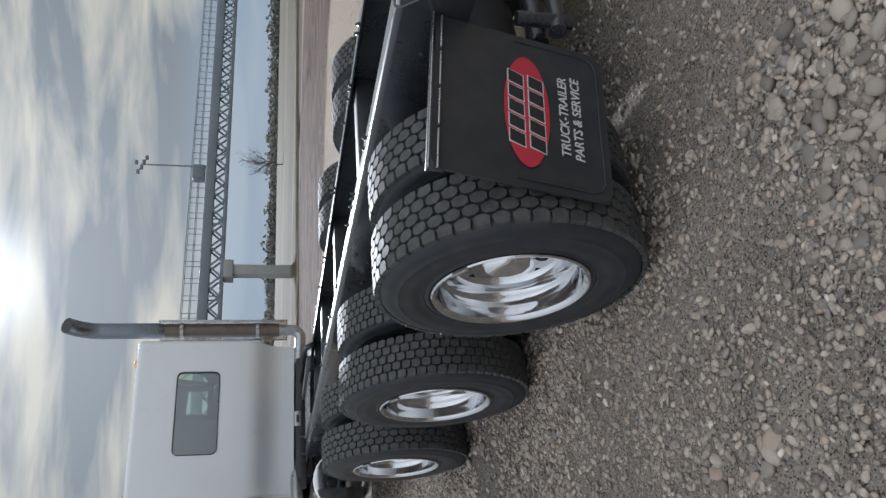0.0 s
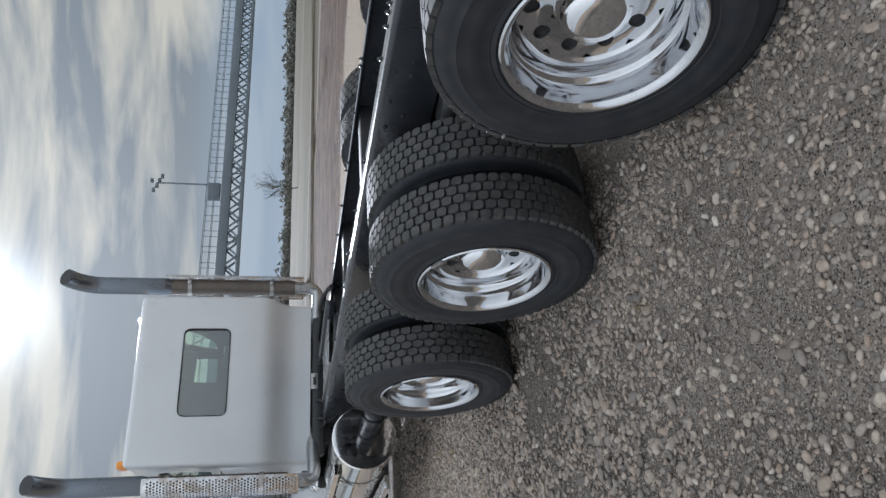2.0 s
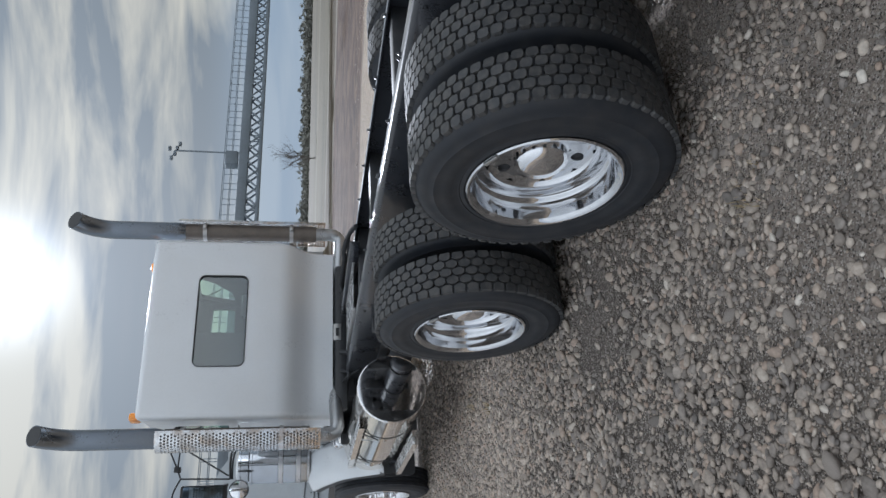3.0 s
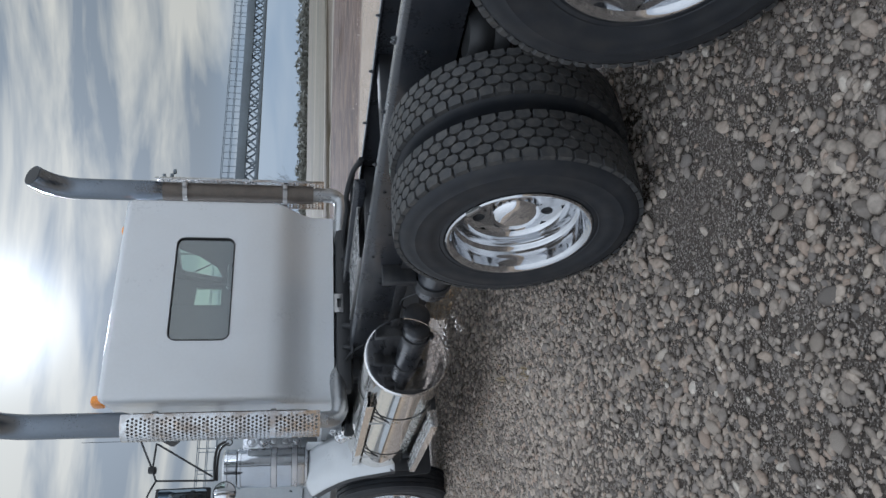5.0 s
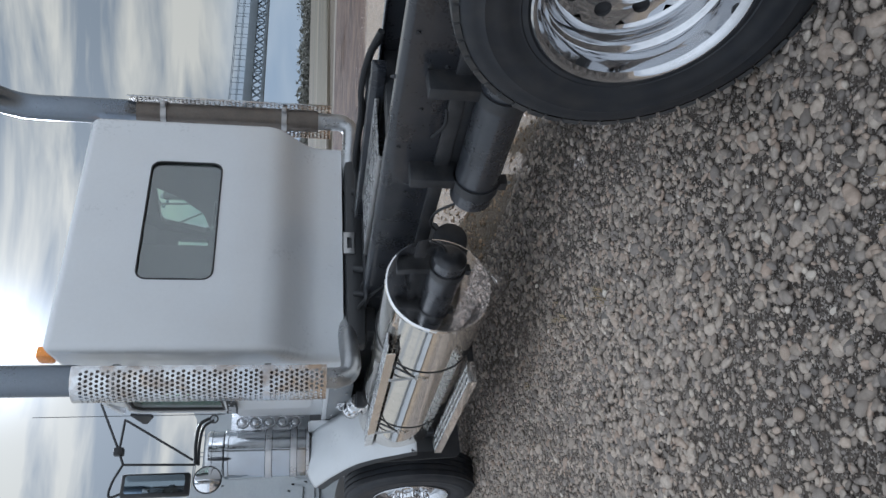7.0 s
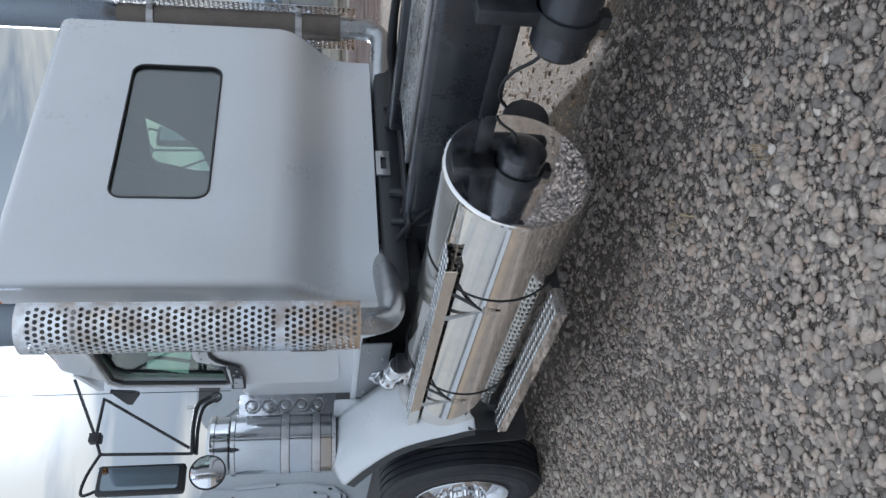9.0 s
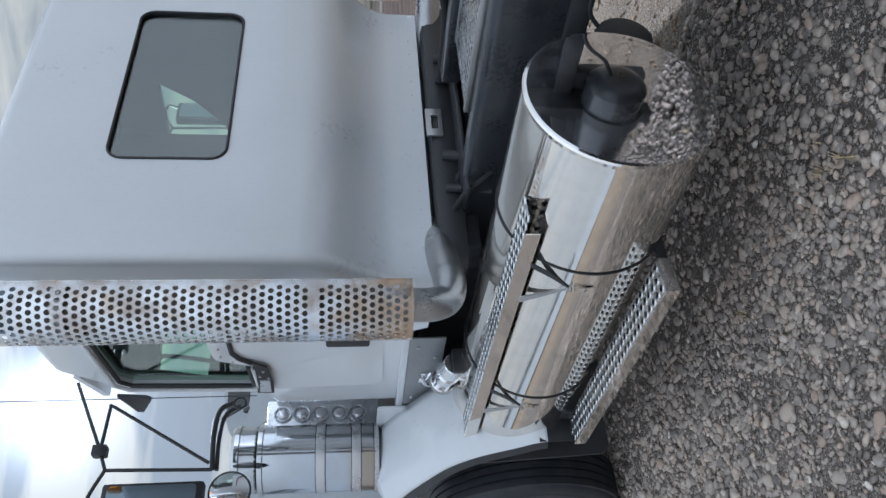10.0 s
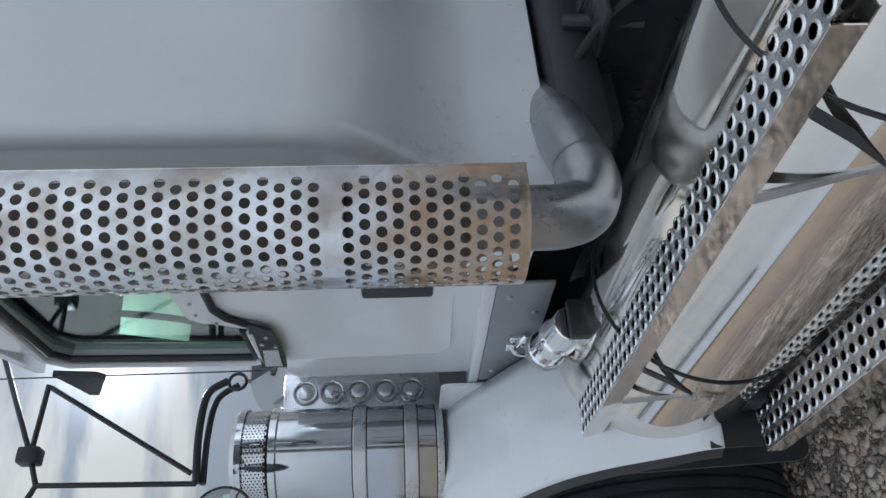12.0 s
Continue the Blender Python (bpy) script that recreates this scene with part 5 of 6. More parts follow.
def stack(x, y, sg, SH_LOW):
    pipe_pts = [(x, y, 2.70), (x, y, 2.76), (x, y, 2.80), (x, y, 3.42)] + [(x, y - 0.34 * (1 - math.cos(a)), 3.42 + 0.40 * math.sin(a)) for a in (0.25, 0.5, 0.75, 0.95, 1.1)]
    pipe = part("exhaust_pipe", tube(pipe_pts, 0.094, 32, radii=[0.07, 0.085, 0.094, 0.094] + [0.094] * 5), STACK, truck, "tall bright steel exhaust stack behind the cab")
    tip = [Vector(p) for p in pipe_pts[-2:]]
    aim = (tip[1] - tip[0]).normalized()
    # a dark disc covers the closed end of the pipe
    part("soot", tube([tip[1] + aim * 0.001, tip[1] + aim * 0.003], 0.088, 32), TRIM, pipe, "dark disc on the pipe end")
    part("inner_pipe", tube([(x, y, SH_LOW + 0.10), (x, y, 2.72)], 0.084, 28), PIPE_DARK, pipe, "heat-browned pipe inside the heat shield, darkened for the shade there")
    # a half-open shell, turned away from the cab: rings of holes, each ring set half a step on
    half, n_hole, ring = radians(105), 15, 0.0302
    pitch = 2 * (half - 0.22) / n_hole
    mid = math.pi if sg < 0 else radians(38)
    cells = []
    n_ring = int((SH_TOP - SH_LOW - 0.03) / ring)
    for j in range(n_ring):
        v0, v1 = SH_LOW + 0.014 + j * ring, SH_LOW + 0.014 + (j + 1) * ring
        shift = 0.25 * pitch if j % 2 else -0.25 * pitch
        first = mid - half + 0.22 + shift
        hole = 0.0004 if j == 11 else 0.0103
        cells.append(((mid - half) * SH_R, first * SH_R, v0, v1, 0.0004))
        cells += [((first + i * pitch) * SH_R, (first + (i + 1) * pitch) * SH_R, v0, v1, hole) for i in range(n_hole)]
        cells.append(((first + n_hole * pitch) * SH_R, (mid + half) * SH_R, v0, v1, 0.0004))
    for v0, v1 in ((SH_LOW, SH_LOW + 0.014), (SH_LOW + 0.014 + n_ring * ring, SH_TOP)):
        cells += [((mid - half + half * i / 6) * SH_R, (mid - half + half * (i + 1) / 6) * SH_R, v0, v1, 0.0004) for i in range(12)]
    shield = part("heat_shield", perforated(cells, lambda u, v, d=0: (x + (SH_R - d) * math.cos(u / SH_R), y + (SH_R - d) * math.sin(u / SH_R), v), 14, 0.002), SHIELD, pipe, "perforated chrome heat shield with heat stains")
    for a in (mid - half, mid + half):
        part("shield_edge", tube([(x + SH_R * math.cos(a), y + SH_R * math.sin(a), z) for z in (SH_LOW, SH_TOP)], 0.0025, 8), SHIELD, shield)
    for z in (SH_LOW + 0.36, SH_LOW + 1.25):
        part("clamp", Shape().join(revolve([(z - 0.02, 0.091), (z - 0.02, 0.096), (z + 0.02, 0.096), (z + 0.02, 0.091)], "Z", 28).moved(Matrix.Translation((x, y, 0)))).join(box(x - 0.02, x + 0.02, y - SH_R + 0.004, y - 0.09, z - 0.018, z + 0.018, 0.003)).join(box(x - 0.02, x + 0.02, y + 0.09, y + SH_R - 0.004, z - 0.018, z + 0.018, 0.003)), DULL_STEEL, pipe, "bolted steel clamp")
    elbow = curve([(x, y, SH_LOW + 0.13), (x, y, SH_LOW - 0.02), (x - sg * 0.004, y + 0.002, SH_LOW - 0.085), (x - sg * 0.032, y + 0.014, SH_LOW - 0.135), (x - sg * 0.08, y + 0.018, SH_LOW - 0.158), (x - sg * 0.14, y + 0.03, SH_LOW - 0.160), (x - sg * 0.27, y + 0.085, SH_LOW - 0.152), (x - sg * 0.44, y + 0.17, SH_LOW - 0.150), (x - sg * 0.62, y + 0.30, SH_LOW - 0.150)], 6)
    joint = [Vector(p) for p in elbow]
    k = min(range(len(joint)), key=lambda q: abs(abs(joint[q].x - x) - 0.15))
    part("elbow", tube(elbow, 0.066, 28), PIPE_STEEL, pipe, "grey steel exhaust elbow")
    part("weld_seam", tube([joint[k] - (joint[k + 1] - joint[k]).normalized() * 0.003, joint[k] + (joint[k + 1] - joint[k]).normalized() * 0.003], 0.0675, 28, caps=False), PIPE_STEEL, pipe)


stack(-1.049, 6.35, -1, 1.313)
stack(1.14, 6.38, 1, 1.275)

# ---- under and ahead of the cab ----
part("cab_mount", box(-0.62, 0.66, 6.56, 6.72, 0.96, 1.185, 0.02), GREASY, truck)
part("cab_beam", box(-0.78, 0.98, 6.43, 6.56, 1.035, 1.172, 0.055), TRIM, truck, "black rounded beam under the back of the cab")
part("beam_ledge", box(-0.50, 0.55, 6.30, 6.44, 1.035, 1.052, 0.006), GREASY, truck)
for x, r in ((-0.42, 0.02), (-0.22, 0.026), (0.30, 0.016), (0.46, 0.022)):
    part("mount_strut", tube([(x, 6.40, 0.92), (x + 0.03, 6.42, 1.12)], r, 10), GREASY, truck)
for k, (x0, x1, z0, sag) in enumerate(((-0.36, 0.24, 1.02, 0.05), (-0.30, -0.10, 0.98, 0.09), (0.05, 0.42, 1.0, 0.06), (-0.52, -0.30, 1.05, 0.12))):
    part("air_line", tube(curve([(x0, 6.46, z0 + 0.06), (x0 + 0.2 * (x1 - x0), 6.36, z0), ((x0 + x1) / 2, 6.33 - 0.02 * k, z0 - sag), (x1 - 0.1 * (x1 - x0), 6.38, z0 - 0.3 * sag), (x1, 6.46, z0 + 0.03)]), 0.010 + 0.002 * (k % 2), 8), HOSE, truck, "black rubber air line")
part("transmission", box(-0.28, 0.28, 6.3, 7.6, 0.62, 1.02, 0.08), GREASY, truck, "greasy dark gearbox")
part("engine_block", box(-0.42, 0.42, 7.55, 9.4, 0.42, 1.75, 0.06), GREASY, truck)
part("floor_pan", box(-0.55, 0.59, 6.73, 7.75, 0.92, 1.185, 0.02), GREASY, truck)
part("rear_bracket", Shape().join(box(-0.065, 0.115, 6.415, 6.427, 1.108, 1.126, 0.002)).join(box(-0.065, 0.115, 6.415, 6.427, 1.160, 1.186, 0.002)).join(box(-0.065, -0.02, 6.415, 6.427, 1.122, 1.164, 0.002)).join(box(0.07, 0.115, 6.415, 6.427, 1.122, 1.164, 0.002)), DULL_STEEL, cab, "small grey bracket with a square hole")


FENDER_LIP = curve([(7.24, 0.62), (7.26, 0.68), (7.31, 0.76), (7.41, 0.935), (7.555, 1.075), (7.82, 1.214), (7.935, 1.262), (8.09, 1.322)], 5)


def fender(side):
    """Fixed rear quarter of the front fender: a curved shell from its lip in to the cowl."""
    rows = []
    last = len(FENDER_LIP) - 1
    for i, p in enumerate(FENDER_LIP):
        y, z = p.x, p.y
        out = Vector((y - 8.4, z - 0.45)).normalized()
        grow = 0.35 + 0.65 * i / last
        row = []
        for x, rise in ((-1.236, -0.012), (-1.250, 0.0), (-1.252, 0.012), (-1.240, 0.030), (-1.205, 0.055), (-1.165, 0.075), (-1.087, 0.100), (-0.98, 0.105), (-0.88, 0.100), (-0.822, 0.085)):
            row.append((side * -x, y + out.x * rise * grow, z + out.y * rise * grow))
        rows.append(row)
    n = len(rows[0])
    f = [(i * n + k, i * n + k + 1, (i + 1) * n + k + 1, (i + 1) * n + k) for i in range(len(rows) - 1) for k in range(n - 1)]
    return Shape().add([p for r in rows for p in r], f)


def ribbon(points, wide, thick):
    """A bent strip: points along it, and how far it reaches towards the wheel."""
    v = []
    for p in points:
        inward = (Vector((8.4, 0.45)) - Vector((p.x, p.y))).normalized()
        for x, w in ((-1.246, 0.0), (-1.256, wide * 0.5), (-1.262, wide), (-1.262 + thick, wide), (-1.246 + thick, 0.0)):
            v.append((x, p.x + inward.x * w, p.y + inward.y * w))
    f = [(5 * i + k, 5 * i + (k + 1) % 5, 5 * i + 5 + (k + 1) % 5, 5 * i + 5 + k) for i in range(len(points) - 1) for k in range(5)]
    m = len(v)
    return Shape().add(v, f + [(0, 1, 2, 3, 4), (m - 5, m - 4, m - 3, m - 2, m - 1)])


for side in (-1, 1):
    quarter = part("fender", fender(side), WHITE, truck, "white fixed quarter of the front fender", 60)
    thick = quarter.modifiers.new("thickness", "SOLIDIFY")
    thick.thickness = 0.008
    edging = ribbon(FENDER_LIP, 0.055, 0.012)
    edging.v = [(-side * x, y, z) for x, y, z in edging.v]
    part("rubber_edging", edging, FLAP, quarter, "black rubber edging on the fender lip", 60)
    liner = [Vector((8.4, 0.45)) + (p - Vector((8.4, 0.45))) * 0.955 for p in [Vector((q.x, q.y)) for q in FENDER_LIP]]
    part("wheel_liner", Shape().add([(side * x, p.x, p.y) for p in liner for x in (0.55, 1.23)], [(2 * k, 2 * k + 1, 2 * k + 3, 2 * k + 2) for k in range(len(liner) - 1)]), FLAP, quarter, "black plastic wheel arch liner", 60)
    part("inner_wall", plate(round_rect(7.74, 8.13, 0.95, 1.40, 0.03), 0.012, lambda a, b, d: (side * (0.826 - d), a, b)), WHITE, quarter)
    part("fender_tip", box(min(side * 1.25, side * 1.10), max(side * 1.25, side * 1.10), 7.235, 7.245, 0.50, 0.66, 0.002), TRIM, quarter)
    # the unseen far guard reaches farther in, to block sun under the truck
    inner = 0.28 if side > 0 else 0.55
    outer = 0.95 if side > 0 else 1.235
    part("splash_guard", plate(round_rect(inner, outer, 0.255, 1.05, 0.05), 0.012, lambda a, b, d: (side * a, 7.52 + d + 0.12 * (b - 0.9), b)), FLAP, quarter, "black rubber splash guard behind the steer wheel")
part("cowl_post", box(-0.62, -0.56, 7.81, 8.05, 1.30, 1.98, 0.01), WHITE, truck)


# hood tilted forward on its front hinge, its inner side towards the cab
def hood_put(a, b, d):
    return (a, 9.7 + 0.85 * (b - 1.2) + 0.76 * d, b - 0.65 * d)


half = [(-0.25, 2.55), (-0.37, 2.66), (-0.48, 2.72), (-0.62, 2.77), (-1.15, 2.84), (-1.30, 2.74), (-1.36, 2.45), (-1.36, 1.30), (-1.30, 1.14), (-0.88, 1.10), (-0.60, 1.02)]
hood = part("hood", plate(half + [(-a, b) for a, b in reversed(half)], 0.22, hood_put), HOOD_INNER, truck, "white hood tilted forward, showing its pale inner side", 30)
ledge = [(-0.34, 2.51), (-0.43, 2.26), (-0.53, 1.79), (-0.60, 1.53), (-0.66, 1.44), (-0.69, 1.34), (-0.80, 1.24), (-1.33, 1.22), (-1.34, 2.46), (-0.62, 2.50)]
for sg in (-1, 1):
    part("inner_panel", plate([(-sg * a, b) for a, b in ledge], -0.035, hood_put), HOOD_INNER, hood, "pale inner hood panel with a stepped edge")
    part("rib", plate([(-sg * a, b) for a, b in ((-0.72, 1.46), (-0.76, 1.50), (-1.30, 1.56), (-1.30, 1.42), (-0.76, 1.38))], -0.06, hood_put), HOOD_INNER, hood)
    part("rib", plate([(-sg * a, b) for a, b in ((-0.74, 1.33), (-1.30, 1.34), (-1.30, 1.27), (-0.78, 1.27))], -0.055, hood_put), HOOD_INNER, hood)
    part("stiffener", plate([(-sg * a, b) for a, b in ((-0.44, 2.24), (-0.41, 2.24), (-0.50, 1.84), (-0.53, 1.84))], -0.05, hood_put), HOOD_INNER, hood)
    # flat black plate in place of the recess and its shade
    part("recess", plate([(-sg * a, b) for a, b in ((-0.68, 2.52), (-1.20, 2.55), (-1.20, 2.78), (-0.64, 2.755))], -0.008, hood_put), TRIM, hood, "black plate standing in for the shaded recess at the hood edge")
    part("latch_bracket", plate([(-sg * a, b) for a, b in ((-0.60, 2.49), (-0.64, 2.49), (-0.64, 2.55), (-0.60, 2.55))], -0.04, hood_put), TRIM, hood, "black latch bracket")
    part("latch_pin", tube([hood_put(-sg * -0.64, 2.77, -0.01), hood_put(-sg * -0.66, 2.86, -0.02)], 0.018, 10), DULL_STEEL, hood)
    for a, b in ((-0.70, 1.49), (-0.76, 1.53), (-0.71, 1.36), (-0.96, 1.30)):
        part("bolt", tube([hood_put(-sg * a, b, -0.03), hood_put(-sg * a, b, -0.066)], 0.009, 8), TRIM, hood)
    # small black plate drawn for the shaded slot
    part("slot", plate([(-sg * a, b) for a, b in ((-0.49, 2.255), (-0.51, 2.255), (-0.51, 2.285), (-0.49, 2.285))], -0.037, hood_put), TRIM, hood)
    part("hinge_arm", tube([(sg * 0.44, 9.62, 1.06), (sg * 0.42, 9.80, 0.80), (sg * 0.41, 9.9, 0.62)], 0.035, 10), GREASY, hood)

# light panel between cab and air cleaner
panel = part("lamp_panel", box(-0.785, -0.62, 8.05, 8.075, 1.385, 2.02, 0.002), SATIN, truck, "bright panel with five round marker lamps")
for i in range(5):
    z = 1.502 + 0.1075 * i
    part("panel_lamp", revolve([(8.05, 0.050), (8.036, 0.050), (8.030, 0.046), (8.032, 0.041), (8.044, 0.036), (8.044, 0.030), (8.030, 0.028), (8.026, 0.022), (8.025, 0)], "Y", 28).moved(Matrix.Translation((-0.710, 0, z))), SATIN, panel, "round marker lamp")
# air cleaner can
AX, AY, AR = -0.945, 8.12, 0.188
prof = [(1.385, 0.0), (1.385, 0.15), (1.392, AR - 0.01), (1.40, AR), (2.02, AR), (2.025, AR + 0.010), (2.05, AR + 0.010), (2.055, AR)]
cleaner = part("air_cleaner", revolve(prof + [(2.06, 0.17)], "Z", 72).moved(Matrix.Translation((AX, AY, 0))), CLEANER, truck, "chrome air cleaner can with clamp bands")
for z0, z1 in ((1.388, 1.412), (1.489, 1.536), (1.686, 1.733)):
    part("clamp_band", revolve([(z0, AR), (z0, AR + 0.007), (z0 + 0.002, AR + 0.009), (z1 - 0.002, AR + 0.009), (z1, AR + 0.007), (z1, AR)], "Z", 72).moved(Matrix.Translation((AX, AY, 0))), SATIN, cleaner, "bright flat clamp band", 20)
    for z in (z0 - 0.004, z1 + 0.004):
        part("band_edge", revolve([(z - 0.002, AR), (z - 0.002, AR + 0.0022), (z + 0.002, AR + 0.0022), (z + 0.002, AR)], "Z", 72).moved(Matrix.Translation((AX, AY, 0))), TRIM, cleaner, "thin dark edge under the band")
n_u = 90
cells = [(2 * math.pi * i / n_u * 0.183, 2 * math.pi * (i + 1) / n_u * 0.183, 2.062 + 0.014 * j + 0.007 * (i % 2), 2.076 + 0.014 * j + 0.007 * (i % 2), 0.0034) for i in range(n_u) for j in range(6)]
part("intake_screen", perforated(cells, lambda u, v, d=0: (AX + 0.183 * math.cos(u / 0.183), AY + 0.183 * math.sin(u / 0.183), v), 6), CLEANER, cleaner, "fine perforated intake band")
part("cleaner_core", revolve([(2.05, 0.16), (2.16, 0.16)], "Z", 32).moved(Matrix.Translation((AX, AY, 0))), GREASY, cleaner)
part("lid", revolve([(2.15, 0.184), (2.152, AR + 0.004), (2.175, AR + 0.004), (2.195, AR - 0.012), (2.205, 0.12), (2.207, 0.0)], "Z", 72).moved(Matrix.Translation((AX, AY, 0))), CLEANER, cleaner, "chrome lid")
part("drain_valve", revolve([(1.345, 0.0), (1.35, 0.012), (1.37, 0.018), (1.386, 0.02)], "Z", 16).moved(Matrix.Translation((AX, AY - 0.06, 0))), TRIM, cleaner, "black drain valve")
part("mount_arm", box(-0.80, -0.60, 8.12, 8.16, 1.60, 1.66, 0.006), DULL_STEEL, cleaner)

# mirror and its arms
MY = 7.65
mirror = part("mirror", box(-1.395, -1.225, MY - 0.02, MY + 0.045, 2.25, 2.73, 0.03), TRIM, truck, "tall black door mirror on tube arms")
part("mirror_glass", plate(round_rect(-1.375, -1.245, 2.285, 2.70, 0.02), 0.003, lambda a, b, d: (a, MY - 0.021 - d, b)), MIRROR, mirror, "dark mirror glass")
for pts, nm in (([(-0.68, MY, 2.955), (-1.055, MY, 2.775), (-1.155, MY, 2.735)], "upper_arm"), ([(-0.815, MY - 0.02, 2.76), (-1.055, MY, 2.775)], "brace"), ([(-0.825, MY - 0.02, 2.75), (-1.135, MY, 2.245)], "diagonal_brace"),
                ([(-1.155, MY, 2.735), (-1.17, MY, 2.225)], "upright"), ([(-1.155, MY, 2.735), (-1.26, MY + 0.02, 2.79), (-1.35, MY + 0.02, 2.81), (-1.385, MY + 0.01, 2.79), (-1.36, MY + 0.01, 2.72)], "hook")):
    part(nm, tube(pts if len(pts) < 4 else curve(pts), 0.009, 10), TRIM, mirror, "black tube arm")
part("lower_arm", tube(curve([(-0.82, MY - 0.02, 2.15), (-0.87, MY - 0.02, 2.215), (-1.0, MY, 2.235), (-1.17, MY, 2.225)]), 0.013, 12), TRIM, mirror, "black lower arm")
part("lower_arm", tube(curve([(-0.82, MY + 0.02, 2.12), (-0.875, MY + 0.02, 2.19), (-1.0, MY + 0.03, 2.212), (-1.17, MY + 0.01, 2.205)]), 0.011, 12), TRIM, mirror)
part("arm_clamp", box(-1.085, -1.03, MY - 0.03, MY + 0.03, 2.74, 2.81, 0.008), TRIM, mirror)
part("loop", tube([(-0.83 + 0.03 * math.cos(a), MY - 0.03, 2.115 + 0.03 * math.sin(a)) for a in [2 * math.pi * k / 16 for k in range(17)]], 0.006, 8, caps=False), TRIM, mirror)
round_m = part("convex_mirror", revolve([(0.05, 0.0), (0.045, 0.06), (0.02, 0.098), (0.0, 0.104), (-0.006, 0.100), (-0.004, 0.094)], "Y", 40).moved(Matrix.Translation((-1.285, MY, 2.13))), TRIM, mirror, "round convex mirror")
part("convex_glass", revolve([(-0.004, 0.094), (-0.012, 0.06), (-0.016, 0.0)], "Y", 40).moved(Matrix.Translation((-1.285, MY, 2.13))), CHROME, round_m)


def mirrored(ob, parent, mid=0.03):
    """The same thing built for the other side of the truck, with its parts."""
    me = ob.data.copy()
    me.transform(Matrix.Translation((2 * mid, 0, 0)) @ Matrix.Diagonal((-1, 1, 1, 1)))
    me.flip_normals()
    twin = new(ob.name.split(".")[0], me)
    twin.parent = parent
    tagged(twin, ob.get("label", ""))
    for child in list(ob.children):
        mirrored(child, twin)
    return twin


mirrored(mirror, truck)
part("antenna", tube([(-0.80, 7.60, 2.03), (-0.80, 7.60, 3.4)], 0.0025, 6), TRIM, truck, "thin whip antenna")

# ---- steer wheel ----
steer = part("steer_wheel", Shape().join(revolve([(0.03, RIM_R - 0.006), (0.006, RIM_R + 0.002), (0.0, RIM_R - 0.004), (0.010, RIM_R - 0.018), (0.04, 0.292), (0.07, 0.282), (0.075, 0.25), (0.045, 0.20), (0.032, 0.175), (0.034, 0.13), (0.03, 0.095), (0.0, 0.092), (-0.012, 0.085), (-0.018, 0.05), (-0.018, 0)], "X", 72)), ALLOY, truck, "polished alloy steer wheel with lug nuts")
part("tyre", tyre_shape(0.558), RUBBER, steer, "black steer tyre")
ribs = Shape()
for k in range(5):
    x = 0.035 + 0.046 * k
    ribs.join(revolve([(x, 0.540), (x + 0.002, 0.556), (x + 0.034, 0.556), (x + 0.036, 0.540)], "X", 96))
part("tread", ribs, RUBBER, steer, "ribbed steer tread")
for i in range(10):
    a = 2 * math.pi * i / 10
    part("lug_nut", revolve([(0.035, 0.021), (0.03, 0.021), (0.028, 0.017), (-0.012, 0.016), (-0.02, 0.010), (-0.035, 0.009), (-0.036, 0)], "X", 8).moved(Matrix.Translation((0, 0.150 * math.cos(a), 0.150 * math.sin(a)))), CHROME, steer)
steer.matrix_basis = Matrix.Translation((-1.30, 8.33, 0.53))
copy_thing(steer, Matrix.Translation((1.285, 8.33, 0.53)) @ Matrix.Rotation(math.pi, 4, "Z"))
part("front_axle", tube([(-1.0, 8.33, 0.50), (1.0, 8.33, 0.50)], 0.06, 12), GREASY, truck)
part("bumper", box(-1.2, 1.2, 9.95, 10.05, 0.45, 0.85, 0.03), CHROME, truck, "chrome front bumper")
part("bumper_arm", box(-0.45, -0.38, 9.5, 9.97, 0.55, 0.75, 0.01), GREASY, truck)
part("bumper_arm", box(0.38, 0.45, 9.5, 9.97, 0.55, 0.75, 0.01), GREASY, truck)

# ---- distance: gantry, tree, woods, dry grass ----
BY, BLOW, BTOP = 54.0, 5.25, 7.08
gantry = empty("conveyor_gantry", "long dark steel truss gantry with a railed catwalk on top", "gantry")
X0, X1 = -40.0, 130.0
part("top_chord", box(X0, X1, BY - 0.5, BY + 0.5, BTOP - 0.75, BTOP, 0.03), GIRDER, gantry, "deep dark top girder")
part("bottom_chord", box(X0, X1, BY - 0.45, BY + 0.45, BLOW, BLOW + 0.28, 0.02), GIRDER, gantry)
n_bay = int((X1 - X0) / 1.75)
for yy in (BY - 0.42, BY + 0.42):
    web = Shape()
    for i in range(n_bay):
        x = X0 + 1.75 * i
        za, zb = BLOW + 0.2, BTOP - 0.7
        web.join(tube([(x, yy, za), (x + 0.875, yy, zb)], 0.08, 6, caps=False)).join(tube([(x + 0.875, yy, zb), (x + 1.75, yy, za)], 0.08, 6, caps=False))
        if i % 4 == 0:
            web.join(tube([(x, yy, za), (x, yy, zb)], 0.06, 6, caps=False))
    part("lattice", web, GIRDER, gantry, "zigzag steel lattice")
rl = Shape()
for z in (BTOP + 0.60, BTOP + 1.20):
    rl.join(tube([(X0, BY - 0.45, z), (X1, BY - 0.45, z)], 0.03, 6)).join(tube([(X0, BY + 0.45, z), (X1, BY + 0.45, z)], 0.03, 6))
for i in range(int((X1 - X0) / 1.5)):
    for yy in (BY - 0.45, BY + 0.45):
        rl.join(tube([(X0 + 1.5 * i, yy, BTOP), (X0 + 1.5 * i, yy, BTOP + 1.22)], 0.028, 5, caps=False))
part("catwalk_railing", rl, GIRDER, gantry, "thin catwalk railing")
